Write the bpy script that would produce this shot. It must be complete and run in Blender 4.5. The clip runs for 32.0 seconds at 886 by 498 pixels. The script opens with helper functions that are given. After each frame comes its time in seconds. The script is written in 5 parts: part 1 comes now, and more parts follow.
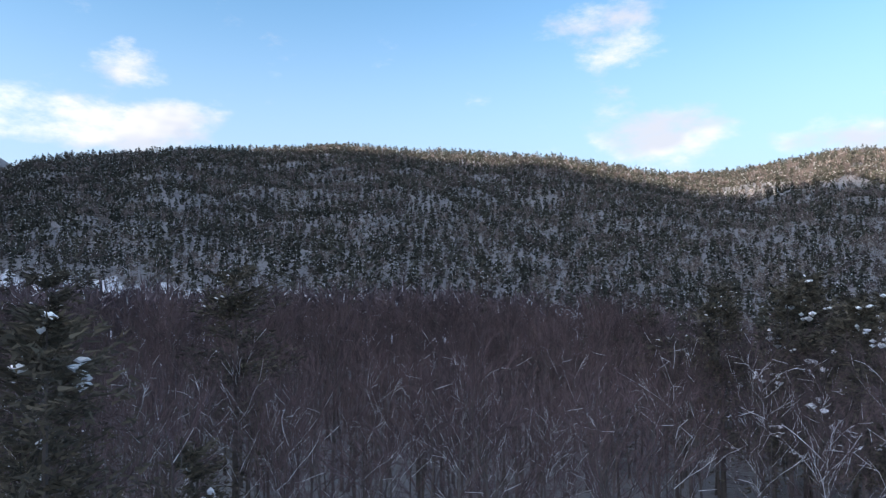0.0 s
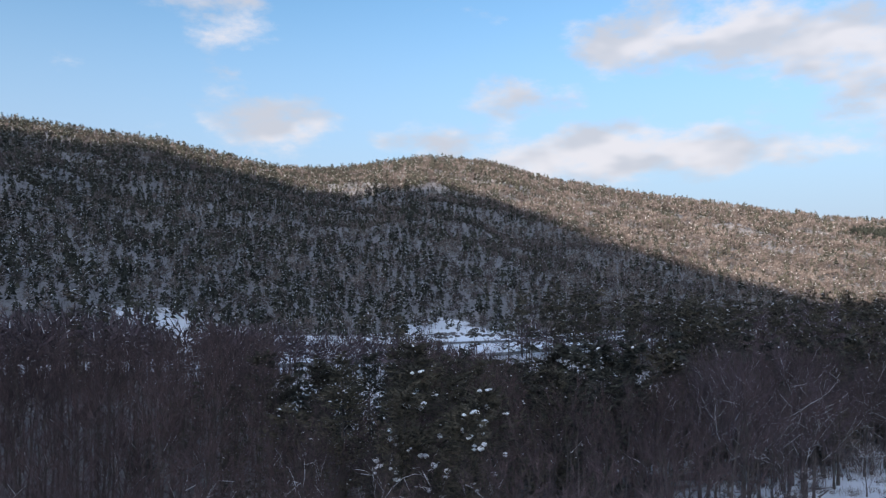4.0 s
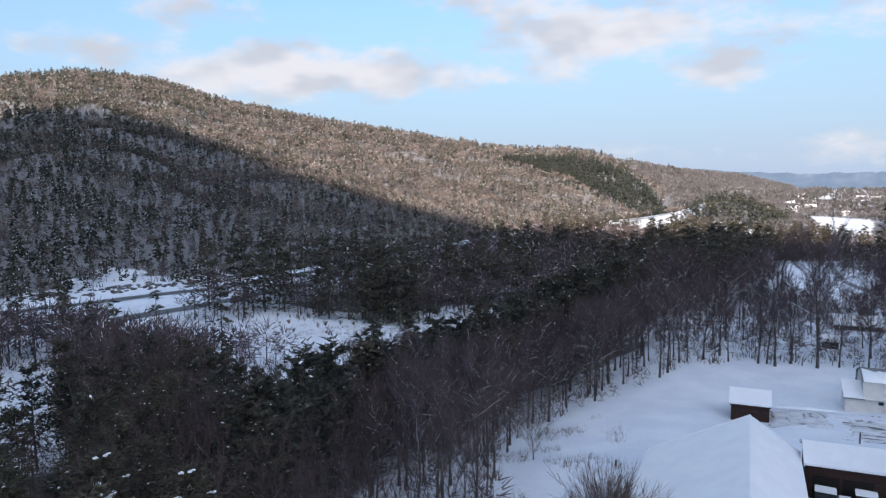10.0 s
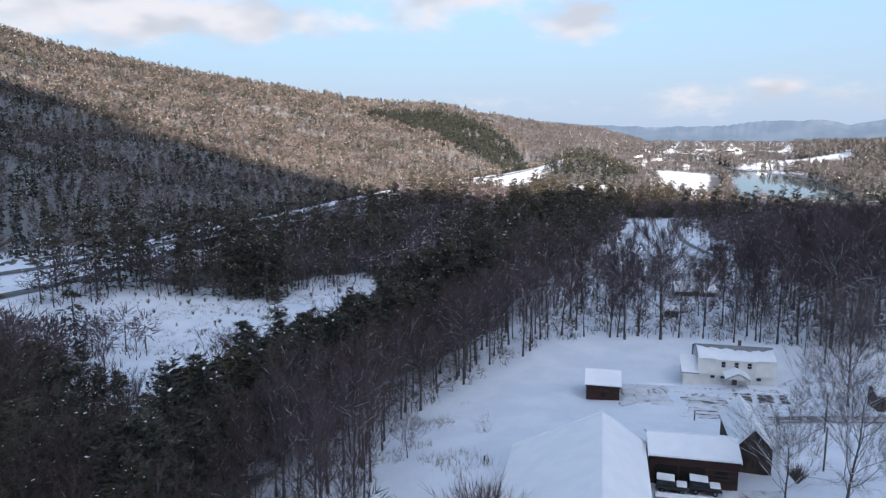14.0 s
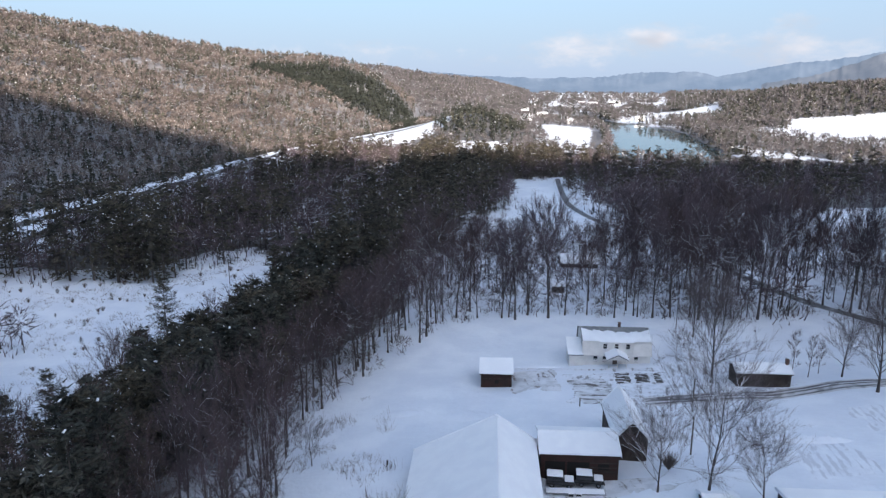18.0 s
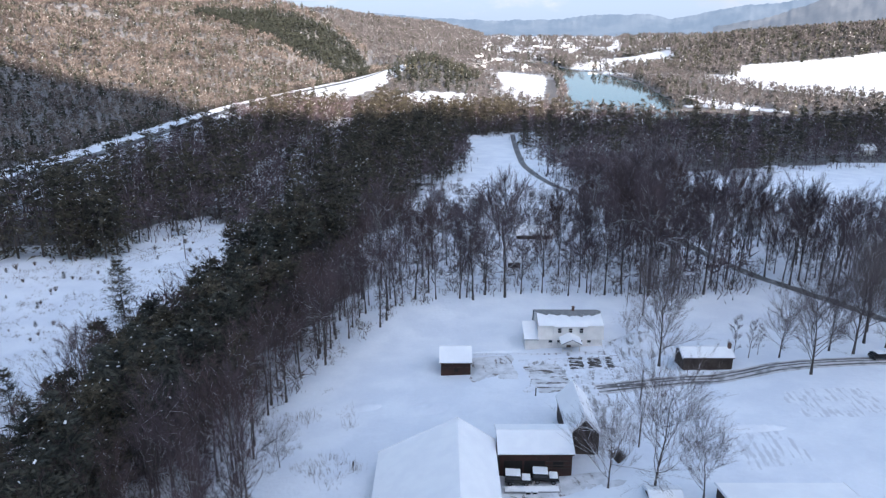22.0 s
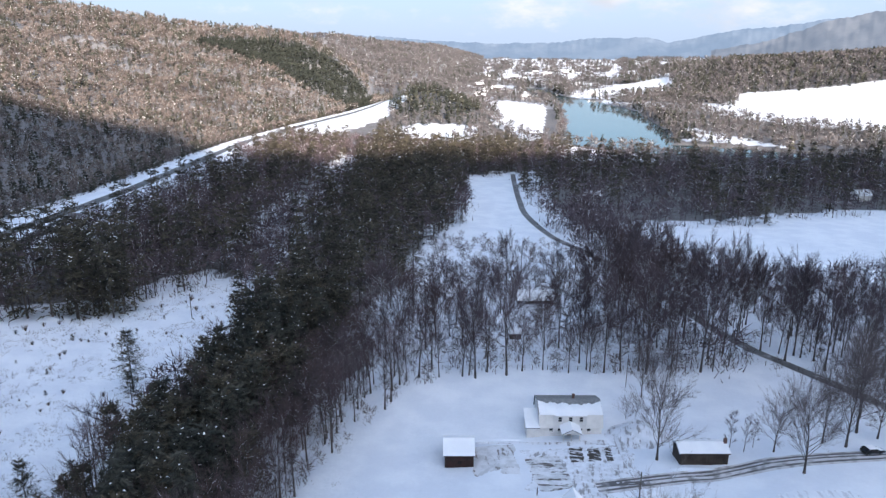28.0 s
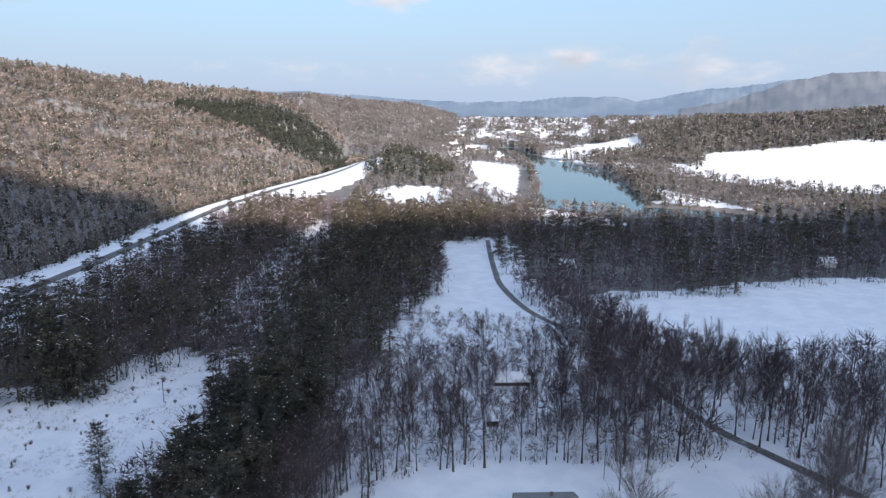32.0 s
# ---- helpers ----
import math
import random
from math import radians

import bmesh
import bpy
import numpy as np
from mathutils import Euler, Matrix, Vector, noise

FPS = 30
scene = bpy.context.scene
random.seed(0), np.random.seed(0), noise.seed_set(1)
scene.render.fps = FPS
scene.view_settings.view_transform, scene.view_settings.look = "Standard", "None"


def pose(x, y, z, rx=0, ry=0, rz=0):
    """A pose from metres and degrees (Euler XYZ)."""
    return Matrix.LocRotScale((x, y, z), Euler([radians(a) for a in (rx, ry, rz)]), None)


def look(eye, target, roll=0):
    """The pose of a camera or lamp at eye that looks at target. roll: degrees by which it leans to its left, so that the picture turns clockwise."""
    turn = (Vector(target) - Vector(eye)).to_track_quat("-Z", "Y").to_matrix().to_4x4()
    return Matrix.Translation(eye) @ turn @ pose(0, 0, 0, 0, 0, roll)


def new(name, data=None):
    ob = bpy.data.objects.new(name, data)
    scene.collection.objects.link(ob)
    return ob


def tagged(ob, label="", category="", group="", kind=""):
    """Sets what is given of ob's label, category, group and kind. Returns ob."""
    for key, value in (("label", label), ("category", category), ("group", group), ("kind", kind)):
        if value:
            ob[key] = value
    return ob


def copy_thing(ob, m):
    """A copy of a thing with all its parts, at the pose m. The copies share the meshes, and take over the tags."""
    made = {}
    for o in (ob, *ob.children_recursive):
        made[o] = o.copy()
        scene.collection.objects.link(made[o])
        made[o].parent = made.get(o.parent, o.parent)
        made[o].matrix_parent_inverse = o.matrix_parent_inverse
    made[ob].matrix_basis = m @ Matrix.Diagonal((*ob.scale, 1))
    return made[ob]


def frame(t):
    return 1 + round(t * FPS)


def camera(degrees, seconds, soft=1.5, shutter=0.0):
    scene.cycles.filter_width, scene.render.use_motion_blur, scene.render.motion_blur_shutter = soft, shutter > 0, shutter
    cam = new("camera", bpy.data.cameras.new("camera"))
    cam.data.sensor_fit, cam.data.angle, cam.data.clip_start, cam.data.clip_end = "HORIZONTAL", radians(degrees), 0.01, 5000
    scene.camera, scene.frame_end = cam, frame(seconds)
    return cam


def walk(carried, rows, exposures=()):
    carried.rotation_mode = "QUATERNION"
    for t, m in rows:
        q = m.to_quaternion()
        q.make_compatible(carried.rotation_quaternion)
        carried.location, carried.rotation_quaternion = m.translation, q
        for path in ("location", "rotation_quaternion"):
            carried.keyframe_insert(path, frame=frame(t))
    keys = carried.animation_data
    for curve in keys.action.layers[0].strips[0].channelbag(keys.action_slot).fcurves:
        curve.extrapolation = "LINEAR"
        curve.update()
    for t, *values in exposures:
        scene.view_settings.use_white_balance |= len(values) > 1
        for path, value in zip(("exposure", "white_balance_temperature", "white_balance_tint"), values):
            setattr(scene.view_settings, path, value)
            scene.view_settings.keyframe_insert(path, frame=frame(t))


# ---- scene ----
cam = camera(64.21, 32.0, soft=1.35)

# seconds, eye x, y, z, heading, pitch, roll in degrees
PATH = [
    (0, 8.03, -0.62, 22.86, -79.71, 2.06, -0.29),
    (0.5, 6.92, -1.27, 23.94, -76.38, 2.13, -0.28),
    (1, 6.19, -1.51, 25.02, -72.97, 2.25, -0.12),
    (1.5, 5.85, -1.44, 26.16, -68.76, 2.35, 0.06),
    (2, 5.72, -1.33, 27.34, -64.60, 2.32, 0.19),
    (2.5, 5.69, -1.27, 28.56, -60.26, 2.03, 0.28),
    (3, 5.64, -1.29, 29.80, -55.97, 1.70, 0.31),
    (3.5, 5.51, -1.33, 31.12, -52.18, 1.28, 0.29),
    (4, 5.30, -1.33, 32.50, -48.64, 0.81, 0.21),
    (4.5, 5.02, -1.21, 33.71, -45.25, 0.30, -0.01),
    (6.5, 1.36, 1.27, 36.66, -34.76, -1.89, -0.41),
    (7, 1.27, 1.35, 37.61, -33.22, -2.44, -0.53),
    (7.5, 1.29, 1.34, 38.58, -32.12, -2.98, -0.59),
    (8, 1.33, 1.31, 39.62, -31.01, -3.55, -0.67),
    (8.5, 1.36, 1.26, 40.71, -28.98, -4.11, -0.61),
    (9, 1.41, 1.20, 41.76, -27.18, -4.61, -0.52),
    (9.5, 1.40, 1.10, 42.74, -25.19, -5.13, -0.44),
    (10, 1.38, 1.06, 43.78, -23.43, -5.66, -0.44),
    (10.5, 1.33, 1.07, 44.81, -21.82, -6.18, -0.37),
    (11, 1.30, 1.06, 45.84, -20.25, -6.70, -0.29),
    (11.5, 1.23, 1.04, 46.92, -17.92, -7.24, -0.22),
    (12, 1.15, 0.95, 48.01, -16.16, -7.75, -0.19),
    (12.5, 1.11, 0.89, 49.07, -15.28, -8.27, -0.19),
    (13, 1.07, 0.79, 50.16, -14.43, -8.75, -0.13),
    (13.5, 1.09, 0.68, 51.22, -13.59, -9.18, -0.13),
    (15.5, 1.00, 0.01, 56.09, -8.75, -11.20, -0.15),
    (16, 0.89, 0.03, 57.18, -7.19, -11.67, -0.12),
    (16.5, 0.78, -0.01, 58.27, -5.99, -12.16, -0.12),
    (17, 0.74, -0.07, 59.46, -5.13, -12.62, -0.06),
    (17.5, 0.64, -0.14, 60.70, -4.26, -13.13, -0.03),
    (18, 0.58, -0.20, 61.96, -3.73, -13.63, -0.01),
    (18.5, 0.53, -0.24, 63.17, -3.07, -14.14, -0.00),
    (19, 0.44, -0.24, 64.35, -2.30, -14.68, 0.03),
    (19.5, 0.38, -0.21, 65.55, -1.62, -15.24, 0.06),
    (20, 0.33, -0.15, 66.80, -0.91, -15.82, 0.10),
    (20.5, 0.26, -0.10, 68.09, -0.48, -16.37, 0.10),
    (21, 0.21, -0.05, 69.42, -0.09, -16.96, 0.08),
    (21.5, 0.16, -0.04, 70.79, -0.04, -17.53, 0.08),
    (22, 0.11, -0.01, 72.19, -0.04, -18.09, 0.05),
    (22.5, 0.06, -0.00, 73.59, -0.01, -18.68, 0.06),
    (23, 0.00, 0.00, 75.03, 0.00, -19.16, 0.05),
    (23.5, -0.09, -0.03, 76.49, 0.04, -19.20, 0.05),
    (24, -0.18, -0.06, 77.96, 0.05, -19.22, 0.08),
    (24.5, -0.26, -0.10, 79.45, 0.04, -19.19, 0.08),
    (25, -0.34, -0.12, 80.90, 0.03, -19.13, 0.08),
    (25.5, -0.40, -0.09, 82.40, 0.02, -19.04, 0.09),
    (27.5, -0.70, 0.12, 88.18, -0.03, -17.10, 0.11),
    (28, -0.79, 0.20, 89.56, -0.04, -16.60, 0.14),
    (28.5, -0.88, 0.28, 90.95, -0.05, -16.13, 0.16),
    (29, -0.98, 0.35, 92.29, -0.07, -15.64, 0.18),
    (29.5, -1.07, 0.45, 93.61, -0.05, -15.18, 0.20),
    (30, -1.15, 0.59, 94.92, 0.11, -14.68, 0.22),
    (30.5, -1.20, 0.71, 96.23, 0.32, -14.11, 0.25),
    (31, -1.20, 0.84, 97.52, 0.69, -13.51, 0.26),
    (31.5, -1.20, 0.95, 98.83, 1.20, -12.90, 0.28),
    (32, -1.21, 1.05, 100.15, 2.02, -12.26, 0.29),
]
walk(cam, [(t, pose(x, y, z, 90 + p, 0, -h) @ pose(0, 0, 0, 0, 0, r)) for t, x, y, z, h, p, r in PATH],
     exposures=[(0, 1.56), (2, 1.30), (5, 1.13), (9, 1.16), (16, 1.22), (20, 1.33), (23, 1.54), (29, 1.45), (32, 1.18)])

# ---- light ----
SUN_EL, SUN_AZ = 18.0, 165.0
sun_to = Vector((math.sin(radians(SUN_AZ)) * math.cos(radians(SUN_EL)),
                 math.cos(radians(SUN_AZ)) * math.cos(radians(SUN_EL)), math.sin(radians(SUN_EL))))
sun = new("sun", bpy.data.lights.new("sun", "SUN"))
sun.data.energy, sun.data.angle, sun.data.color = 5.0, radians(0.9), (1.0, 0.86, 0.72)
sun.matrix_world = look(sun_to * 900, (0, 0, 0))


class Nodes:
    """Short hand for building a node tree."""

    def __init__(self, tree):
        self.tree = tree

    def add(self, kind, **sockets):
        n = self.tree.nodes.new(kind)
        for key, value in sockets.items():
            key = key.replace("_", " ")
            self.put(n.inputs[int(key[1:]) if key[1:].isdigit() else key], value)
        return n

    def put(self, socket, value):
        if isinstance(value, bpy.types.NodeSocket):
            self.tree.links.new(value, socket)
        elif isinstance(value, bpy.types.Node):
            self.tree.links.new(value.outputs[0], socket)
        else:
            socket.default_value = value

    def math(self, op, a, b=0.0, clamp=False):
        n = self.tree.nodes.new("ShaderNodeMath")
        n.operation, n.use_clamp = op, clamp
        self.put(n.inputs[0], a)
        self.put(n.inputs[1], b)
        return n.outputs[0]

    def mix(self, fac, a, b, blend="MIX"):
        n = self.tree.nodes.new("ShaderNodeMix")
        n.data_type, n.blend_type = "RGBA", blend
        self.put(n.inputs[0], fac)
        self.put(n.inputs[6], a)
        self.put(n.inputs[7], b)
        return n.outputs[2]

    def noise(self, vector, scale, detail=4.0, rough=0.55):
        return self.add("ShaderNodeTexNoise", Vector=vector, Scale=scale, Detail=detail, Roughness=rough).outputs[0]

    def ramp(self, fac, lo, hi):
        n = self.tree.nodes.new("ShaderNodeMapRange")
        n.interpolation_type = "SMOOTHSTEP"
        for i, v in enumerate((fac, lo, hi)):
            self.put(n.inputs[i], v)
        return n.outputs[0]


def rgb(r, g, b):
    return (r, g, b, 1.0)


world = bpy.data.worlds.new("world")
scene.world = world
world.use_nodes = True
wn = Nodes(world.node_tree)
back = world.node_tree.nodes["Background"]
sky = wn.add("ShaderNodeTexSky")
sky.sky_type, sky.sun_disc = "NISHITA", False
sky.sun_elevation, sky.sun_rotation = radians(SUN_EL), radians(SUN_AZ)
sky.air_density, sky.dust_density, sky.ozone_density = 1.0, 0.6, 1.4
way = wn.add("ShaderNodeTexCoord").outputs["Generated"]
split = wn.add("ShaderNodeSeparateXYZ", Vector=way)
azim = wn.math("ARCTAN2", split.outputs[0], split.outputs[1])
elev = wn.math("ARCSINE", split.outputs[2])
# clouds: heading, height, half width, half height in degrees, weight
CLOUDS = [(-66.5, 18, 4.5, 3, .95), (-62.4, 10.6, 4.8, 2.6, 1.05), (-65.5, 13.8, 2, 2.5, .55), (-107, 11, 8, 2.6, 1.0), (-103.4, 15.3, 2.8, 1.8, .65),
          (-42.5, 12.6, 5, 1.8, .75), (-34.4, 8.2, 14, 2.4, 1.15), (-47.9, 9.2, 6, 1.8, .8), (-29, 17.3, 8.5, 3.8, 1.05), (-18.8, 13.8, 8, 4, 1.0),
          (-11, 11.7, 12, 3.6, 1.0), (-5, 8.5, 10, 1.8, .7), (2, 12, 10, 3, .9), (-11.5, 9, 8, 2, .7), (-13, 4.3, 3.5, .9, .55), (9.6, 2.2, 22, 1.5, .65),
          # last two lie out of view, added to light roofs from the south-east
          (28, 3.6, 12, 1.2, .5), (60, 8, 18, 4, .8), (118, 20, 34, 14, 1.1), (160, 16, 30, 10, 1.0)]
cover = 0.0
for a, e, wa, we, wt in CLOUDS:
    u = wn.math("DIVIDE", wn.math("SUBTRACT", azim, radians(a)), radians(wa))
    v = wn.math("DIVIDE", wn.math("SUBTRACT", elev, radians(e)), radians(we))
    d = wn.math("ADD", wn.math("MULTIPLY", u, u), wn.math("MULTIPLY", v, v))
    blob = wn.math("MULTIPLY", wn.math("SUBTRACT", 1.0, wn.math("MULTIPLY", d, 0.5), True), wt)
    cover = blob if cover == 0.0 else wn.math("MAXIMUM", cover, blob)
squash = wn.add("ShaderNodeMapping", Vector=way)
squash.inputs["Scale"].default_value = (1, 1, 2.2)
puff = wn.noise(squash, 7.5, 10.0, 0.62)
# broken cloud higher up and behind, added out of view to brighten the shaded snow
high = wn.math("MULTIPLY", wn.ramp(elev, radians(22.0), radians(40.0)), 0.54)
cover = wn.math("MAXIMUM", cover, high)
mask = wn.ramp(wn.math("ADD", wn.math("MULTIPLY", cover, 0.75), wn.math("MULTIPLY", puff, 2.3)), 1.38, 2.02)
# grey undersides: where the cloud is thicker a little higher up
raised = wn.add("ShaderNodeMapping", Vector=way)
raised.inputs["Location"].default_value = (0, 0, 0.055)
raised.inputs["Scale"].default_value = (1, 1, 2.2)
above = wn.noise(raised, 6.5, 3.0, 0.5)
under = wn.ramp(wn.math("SUBTRACT", wn.noise(squash, 6.5, 3.0, 0.5), above), -0.12, 0.10)
cloud = wn.mix(under, rgb(4.35, 4.5, 5.05), rgb(6.0, 5.85, 6.2))
# clouds glow more towards the sun, and overhead, out of view, to add fill light
facing = wn.tree.nodes.new("ShaderNodeVectorMath")
facing.operation = "DOT_PRODUCT"
wn.put(facing.inputs[0], way)
facing.inputs[1].default_value = sun_to
glow = wn.math("ADD", 1.0, wn.math("MULTIPLY", wn.math("POWER", wn.math("MAXIMUM", facing.outputs["Value"], 0.0), 2.2), 6.0))
glow = wn.math("MULTIPLY", glow, wn.math("ADD", 1.0, wn.math("MULTIPLY", wn.ramp(elev, radians(18.0), radians(55.0)), 0.4)))
cloud = wn.mix(1.0, cloud, wn.add("ShaderNodeCombineColor", Red=glow, Green=glow, Blue=glow), "MULTIPLY")
veil = wn.math("MULTIPLY", wn.ramp(elev, radians(24.0), radians(0.0)), 0.92)
clear = wn.mix(veil, wn.mix(1.0, sky, rgb(0.98, 1.33, 1.50), "MULTIPLY"), rgb(3.3, 4.05, 5.65))
wn.put(back.inputs[0], wn.mix(wn.math("MULTIPLY", mask, 0.92), clear, cloud))
back.inputs[1].default_value = 0.064

# ---- materials ----


def material(name, base, rough=0.9, other=None, scale=1.0, fine=0.0, bump=0.0, bump_scale=20.0, island=0.0,
             metal=0.0, lo=0.35, hi=0.65, spec=0.3, depth=0.1):
    m = bpy.data.materials.new(name)
    m.use_nodes = True
    n = Nodes(m.node_tree)
    b = m.node_tree.nodes["Principled BSDF"]
    b.inputs["Roughness"].default_value, b.inputs["Metallic"].default_value = rough, metal
    b.inputs["Specular IOR Level"].default_value = spec
    geo = n.add("ShaderNodeNewGeometry")
    where = geo.outputs["Position"]
    col = rgb(*base)
    if other:
        col = n.mix(n.ramp(n.noise(where, scale), lo, hi), col, rgb(*other))
    if fine:
        grain = n.math("ADD", 1.0 - fine, n.math("MULTIPLY", n.noise(where, scale * 14), 2 * fine))
        col = n.mix(1.0, col, n.add("ShaderNodeCombineColor", Red=grain, Green=grain, Blue=grain), "MULTIPLY")
    if island:
        r = n.math("ADD", 1.0 - island, n.math("MULTIPLY", geo.outputs["Random Per Island"], 2 * island))
        col = n.mix(1.0, col, n.add("ShaderNodeCombineColor", Red=r, Green=r, Blue=r), "MULTIPLY")
    n.put(b.inputs["Base Color"], col)
    if bump:
        n.put(b.inputs["Normal"], n.add("ShaderNodeBump", Strength=bump, Distance=depth,
                                        Height=n.noise(where, bump_scale, 5.0)))
    return m


SNOW_CAP = material("roof_snow", (0.83, 0.85, 0.89), 0.7, (0.79, 0.81, 0.86), 0.4, 0.02, 0.25, 2.0)
SNOW_BIT = material("branch_snow", (0.82, 0.84, 0.88), 0.8)
DIRTY = material("trodden_snow", (0.58, 0.58, 0.61), 0.8, (0.25, 0.245, 0.25), 0.45, 0.2, 0.6, 3.0, lo=0.45, hi=0.7)
SLUSH = material("slushy_road", (0.105, 0.10, 0.105), 0.6, (0.42, 0.42, 0.45), 0.35, 0.2, 0.3, 4.0, lo=0.5, hi=0.78)
ASPHALT = material("wet_asphalt", (0.075, 0.075, 0.08), 0.6, (0.13, 0.13, 0.135), 0.25, 0.2, 0.2, 12)
BARK = material("bark", (0.058, 0.048, 0.045), 0.95, (0.105, 0.092, 0.087), 0.5, 0.3)
TWIG = material("twigs", (0.073, 0.056, 0.064), 0.95, (0.124, 0.096, 0.107), 0.09, island=0.45)
TWIG_PALE = material("pale_twigs", (0.115, 0.096, 0.098), 0.95, (0.165, 0.140, 0.140), 0.4, island=0.4)
TWIG_RED = material("reddish_twigs", (0.066, 0.047, 0.050), 0.95, (0.120, 0.085, 0.087), 0.07, island=0.5)
NEEDLE = material("pine_needles", (0.041, 0.037, 0.029), 0.85, (0.086, 0.075, 0.054), 0.10, island=0.55)
SPRUCE = material("spruce_needles", (0.034, 0.036, 0.031), 0.85, (0.064, 0.062, 0.050), 0.12, island=0.55)
HILLWOOD = material("hill_twigs", (0.080, 0.067, 0.065), 0.95, (0.160, 0.134, 0.126), 0.02, island=0.55)
# near-black spruce; on the hill spur it stands in for shade
SPRUCE_AND_SHADE = material("spruce_and_flank_shade", (0.019, 0.023, 0.020), 0.95, (0.030, 0.034, 0.028), 0.03, island=0.4)
HILLGREEN = material("hill_needles", (0.030, 0.033, 0.027), 0.9, (0.058, 0.057, 0.045), 0.03, island=0.5)
WATER = material("river_water", (0.02, 0.05, 0.06), 0.05, (0.03, 0.06, 0.07), 0.01, 0, 0.02, 0.6, spec=0.5)
# twigs of the far woods, greyed and blued to put haze into them
HAZY_TWIGS = material("hazy_twigs", (0.072, 0.067, 0.072), 0.95, (0.120, 0.111, 0.117), 0.015, island=0.4)
ROCK = material("ledge_rock", (0.065, 0.062, 0.064), 0.9, (0.15, 0.145, 0.147), 0.3, 0.3, 0.6, 2.0)


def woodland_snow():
    """Snow; where the land's cover says woods, brush and litter colour, darkened for the shade under trees."""
    # open snow is darker than roof snow; the roofs' brighter skylight is coloured in
    m = material("snow_litter_shade", (0.735, 0.775, 0.845), 0.8, (0.655, 0.70, 0.785), 0.10, 0.05, 0.9, 0.5, depth=0.3)
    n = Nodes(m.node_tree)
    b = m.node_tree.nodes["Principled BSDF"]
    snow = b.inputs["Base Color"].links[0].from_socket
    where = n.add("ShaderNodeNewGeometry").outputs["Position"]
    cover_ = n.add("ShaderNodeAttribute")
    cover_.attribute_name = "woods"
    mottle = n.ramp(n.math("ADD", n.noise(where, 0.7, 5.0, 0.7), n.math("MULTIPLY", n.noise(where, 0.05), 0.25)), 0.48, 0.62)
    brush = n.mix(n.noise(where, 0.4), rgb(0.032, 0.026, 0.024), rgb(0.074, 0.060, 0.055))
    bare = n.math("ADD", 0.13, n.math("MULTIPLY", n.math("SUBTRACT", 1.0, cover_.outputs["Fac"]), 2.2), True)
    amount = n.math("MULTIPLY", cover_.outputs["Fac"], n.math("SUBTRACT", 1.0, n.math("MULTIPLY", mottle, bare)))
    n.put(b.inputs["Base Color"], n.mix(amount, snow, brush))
    return m


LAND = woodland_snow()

# ---- land ----


def step(a, b, v):
    q = np.clip((v - a) / (b - a), 0, 1)
    return q * q * (3 - 2 * q)


HIGHWAY = [(-588, -625), (-344, 0), (-294, 174), (-270, 230), (-248, 281), (-230, 381), (-215, 490), (-208, 585),
           (-199, 725), (-170, 884), (-121, 1078), (-75, 1250), (25, 1625), (150, 2250), (250, 3250), (500, 6250)]
RIVER = [(215, 1800), (230, 1560), (262, 1400), (268, 1240), (240, 1025), (215, 860), (238, 800), (300, 788), (380, 742), (562, 650), (875, 590), (1875, 525)]
RIVER_W = [25, 30, 45, 63, 66, 70, 42, 30, 25, 28, 30, 38]
hx, hy = np.array(HIGHWAY, float).T


def highway_x(y):
    return np.interp(y, hy, hx)


def along(line, x, y):
    """Distance to a polyline and the fraction of its vertices passed."""
    best = np.full(np.shape(x), 1e9)
    at = np.zeros(np.shape(x))
    for i, ((ax, ay), (bx, by)) in enumerate(zip(line[:-1], line[1:])):
        ux, uy = bx - ax, by - ay
        q = np.clip(((x - ax) * ux + (y - ay) * uy) / (ux * ux + uy * uy), 0, 1)
        d = np.hypot(x - ax - q * ux, y - ay - q * uy)
        at = np.where(d < best, i + q, at)
        best = np.minimum(best, d)
    return best, at


def river_gap(x, y):
    """Distance past the river's bank; negative over the water."""
    d, at = along(RIVER, x, y)
    return d - np.interp(at, range(len(RIVER_W)), RIVER_W)


def waves(x, y, scale, seed):
    """Smooth value noise made of a few turned sines."""
    out = 0
    for k in range(5):
        a, p = seed * 1.7 + k * 2.4, seed * 3.1 + k * k
        f = (1 + 0.35 * k) / scale
        out = out + np.sin((x * math.cos(a) + y * math.sin(a)) * f * 6.283 + p) / (1 + 0.35 * k)
    return out / 3


FOOT = ([-180, -100, -75, -60, -45, -30, -20, -14, -11, -8, -6, -3, 0, 8],
        [412, 356, 338, 344, 375, 531, 738, 925, 1038, 1162, 1288, 2000, 3125, 4125])
CREST_R = ([-180, -112, -90, -70, -62, -56, -50, -40, -30, -25, -20, -17, -15, -13, -11, -9, -7, -5, -4],
           [1250, 1250, 1300, 1180, 1188, 1438, 1500, 1562, 1600, 1680, 1760, 1700, 1640, 1560, 1500, 1430, 1390, 1335, 1325])
CREST_E = ([-180, -112, -108, -100, -90, -80, -70, -62, -57, -50, -45, -40, -33, -25, -19],
           [6, 6.6, 7.4, 8.4, 9.15, 9.7, 8.8, 7.2, 7.1, 7.75, 7.25, 5.8, 4.45, 3.2, 1.95])
SPUR = ([-22, -20, -17, -15, -13, -11, -9, -7, -5, -4], [154, 141, 129, 125, 121, 110, 84, 52, 16, 0])
FOOT_2 = ([-18, -8, -4.3, -2, 0.3, 3.2], [1850, 1700, 1520, 1850, 2600, 4400])
CREST_2 = ([-18, -11, -9, -5, -2, 0, 3.2], [2500, 2500, 2550, 3300, 3800, 4300, 4700])
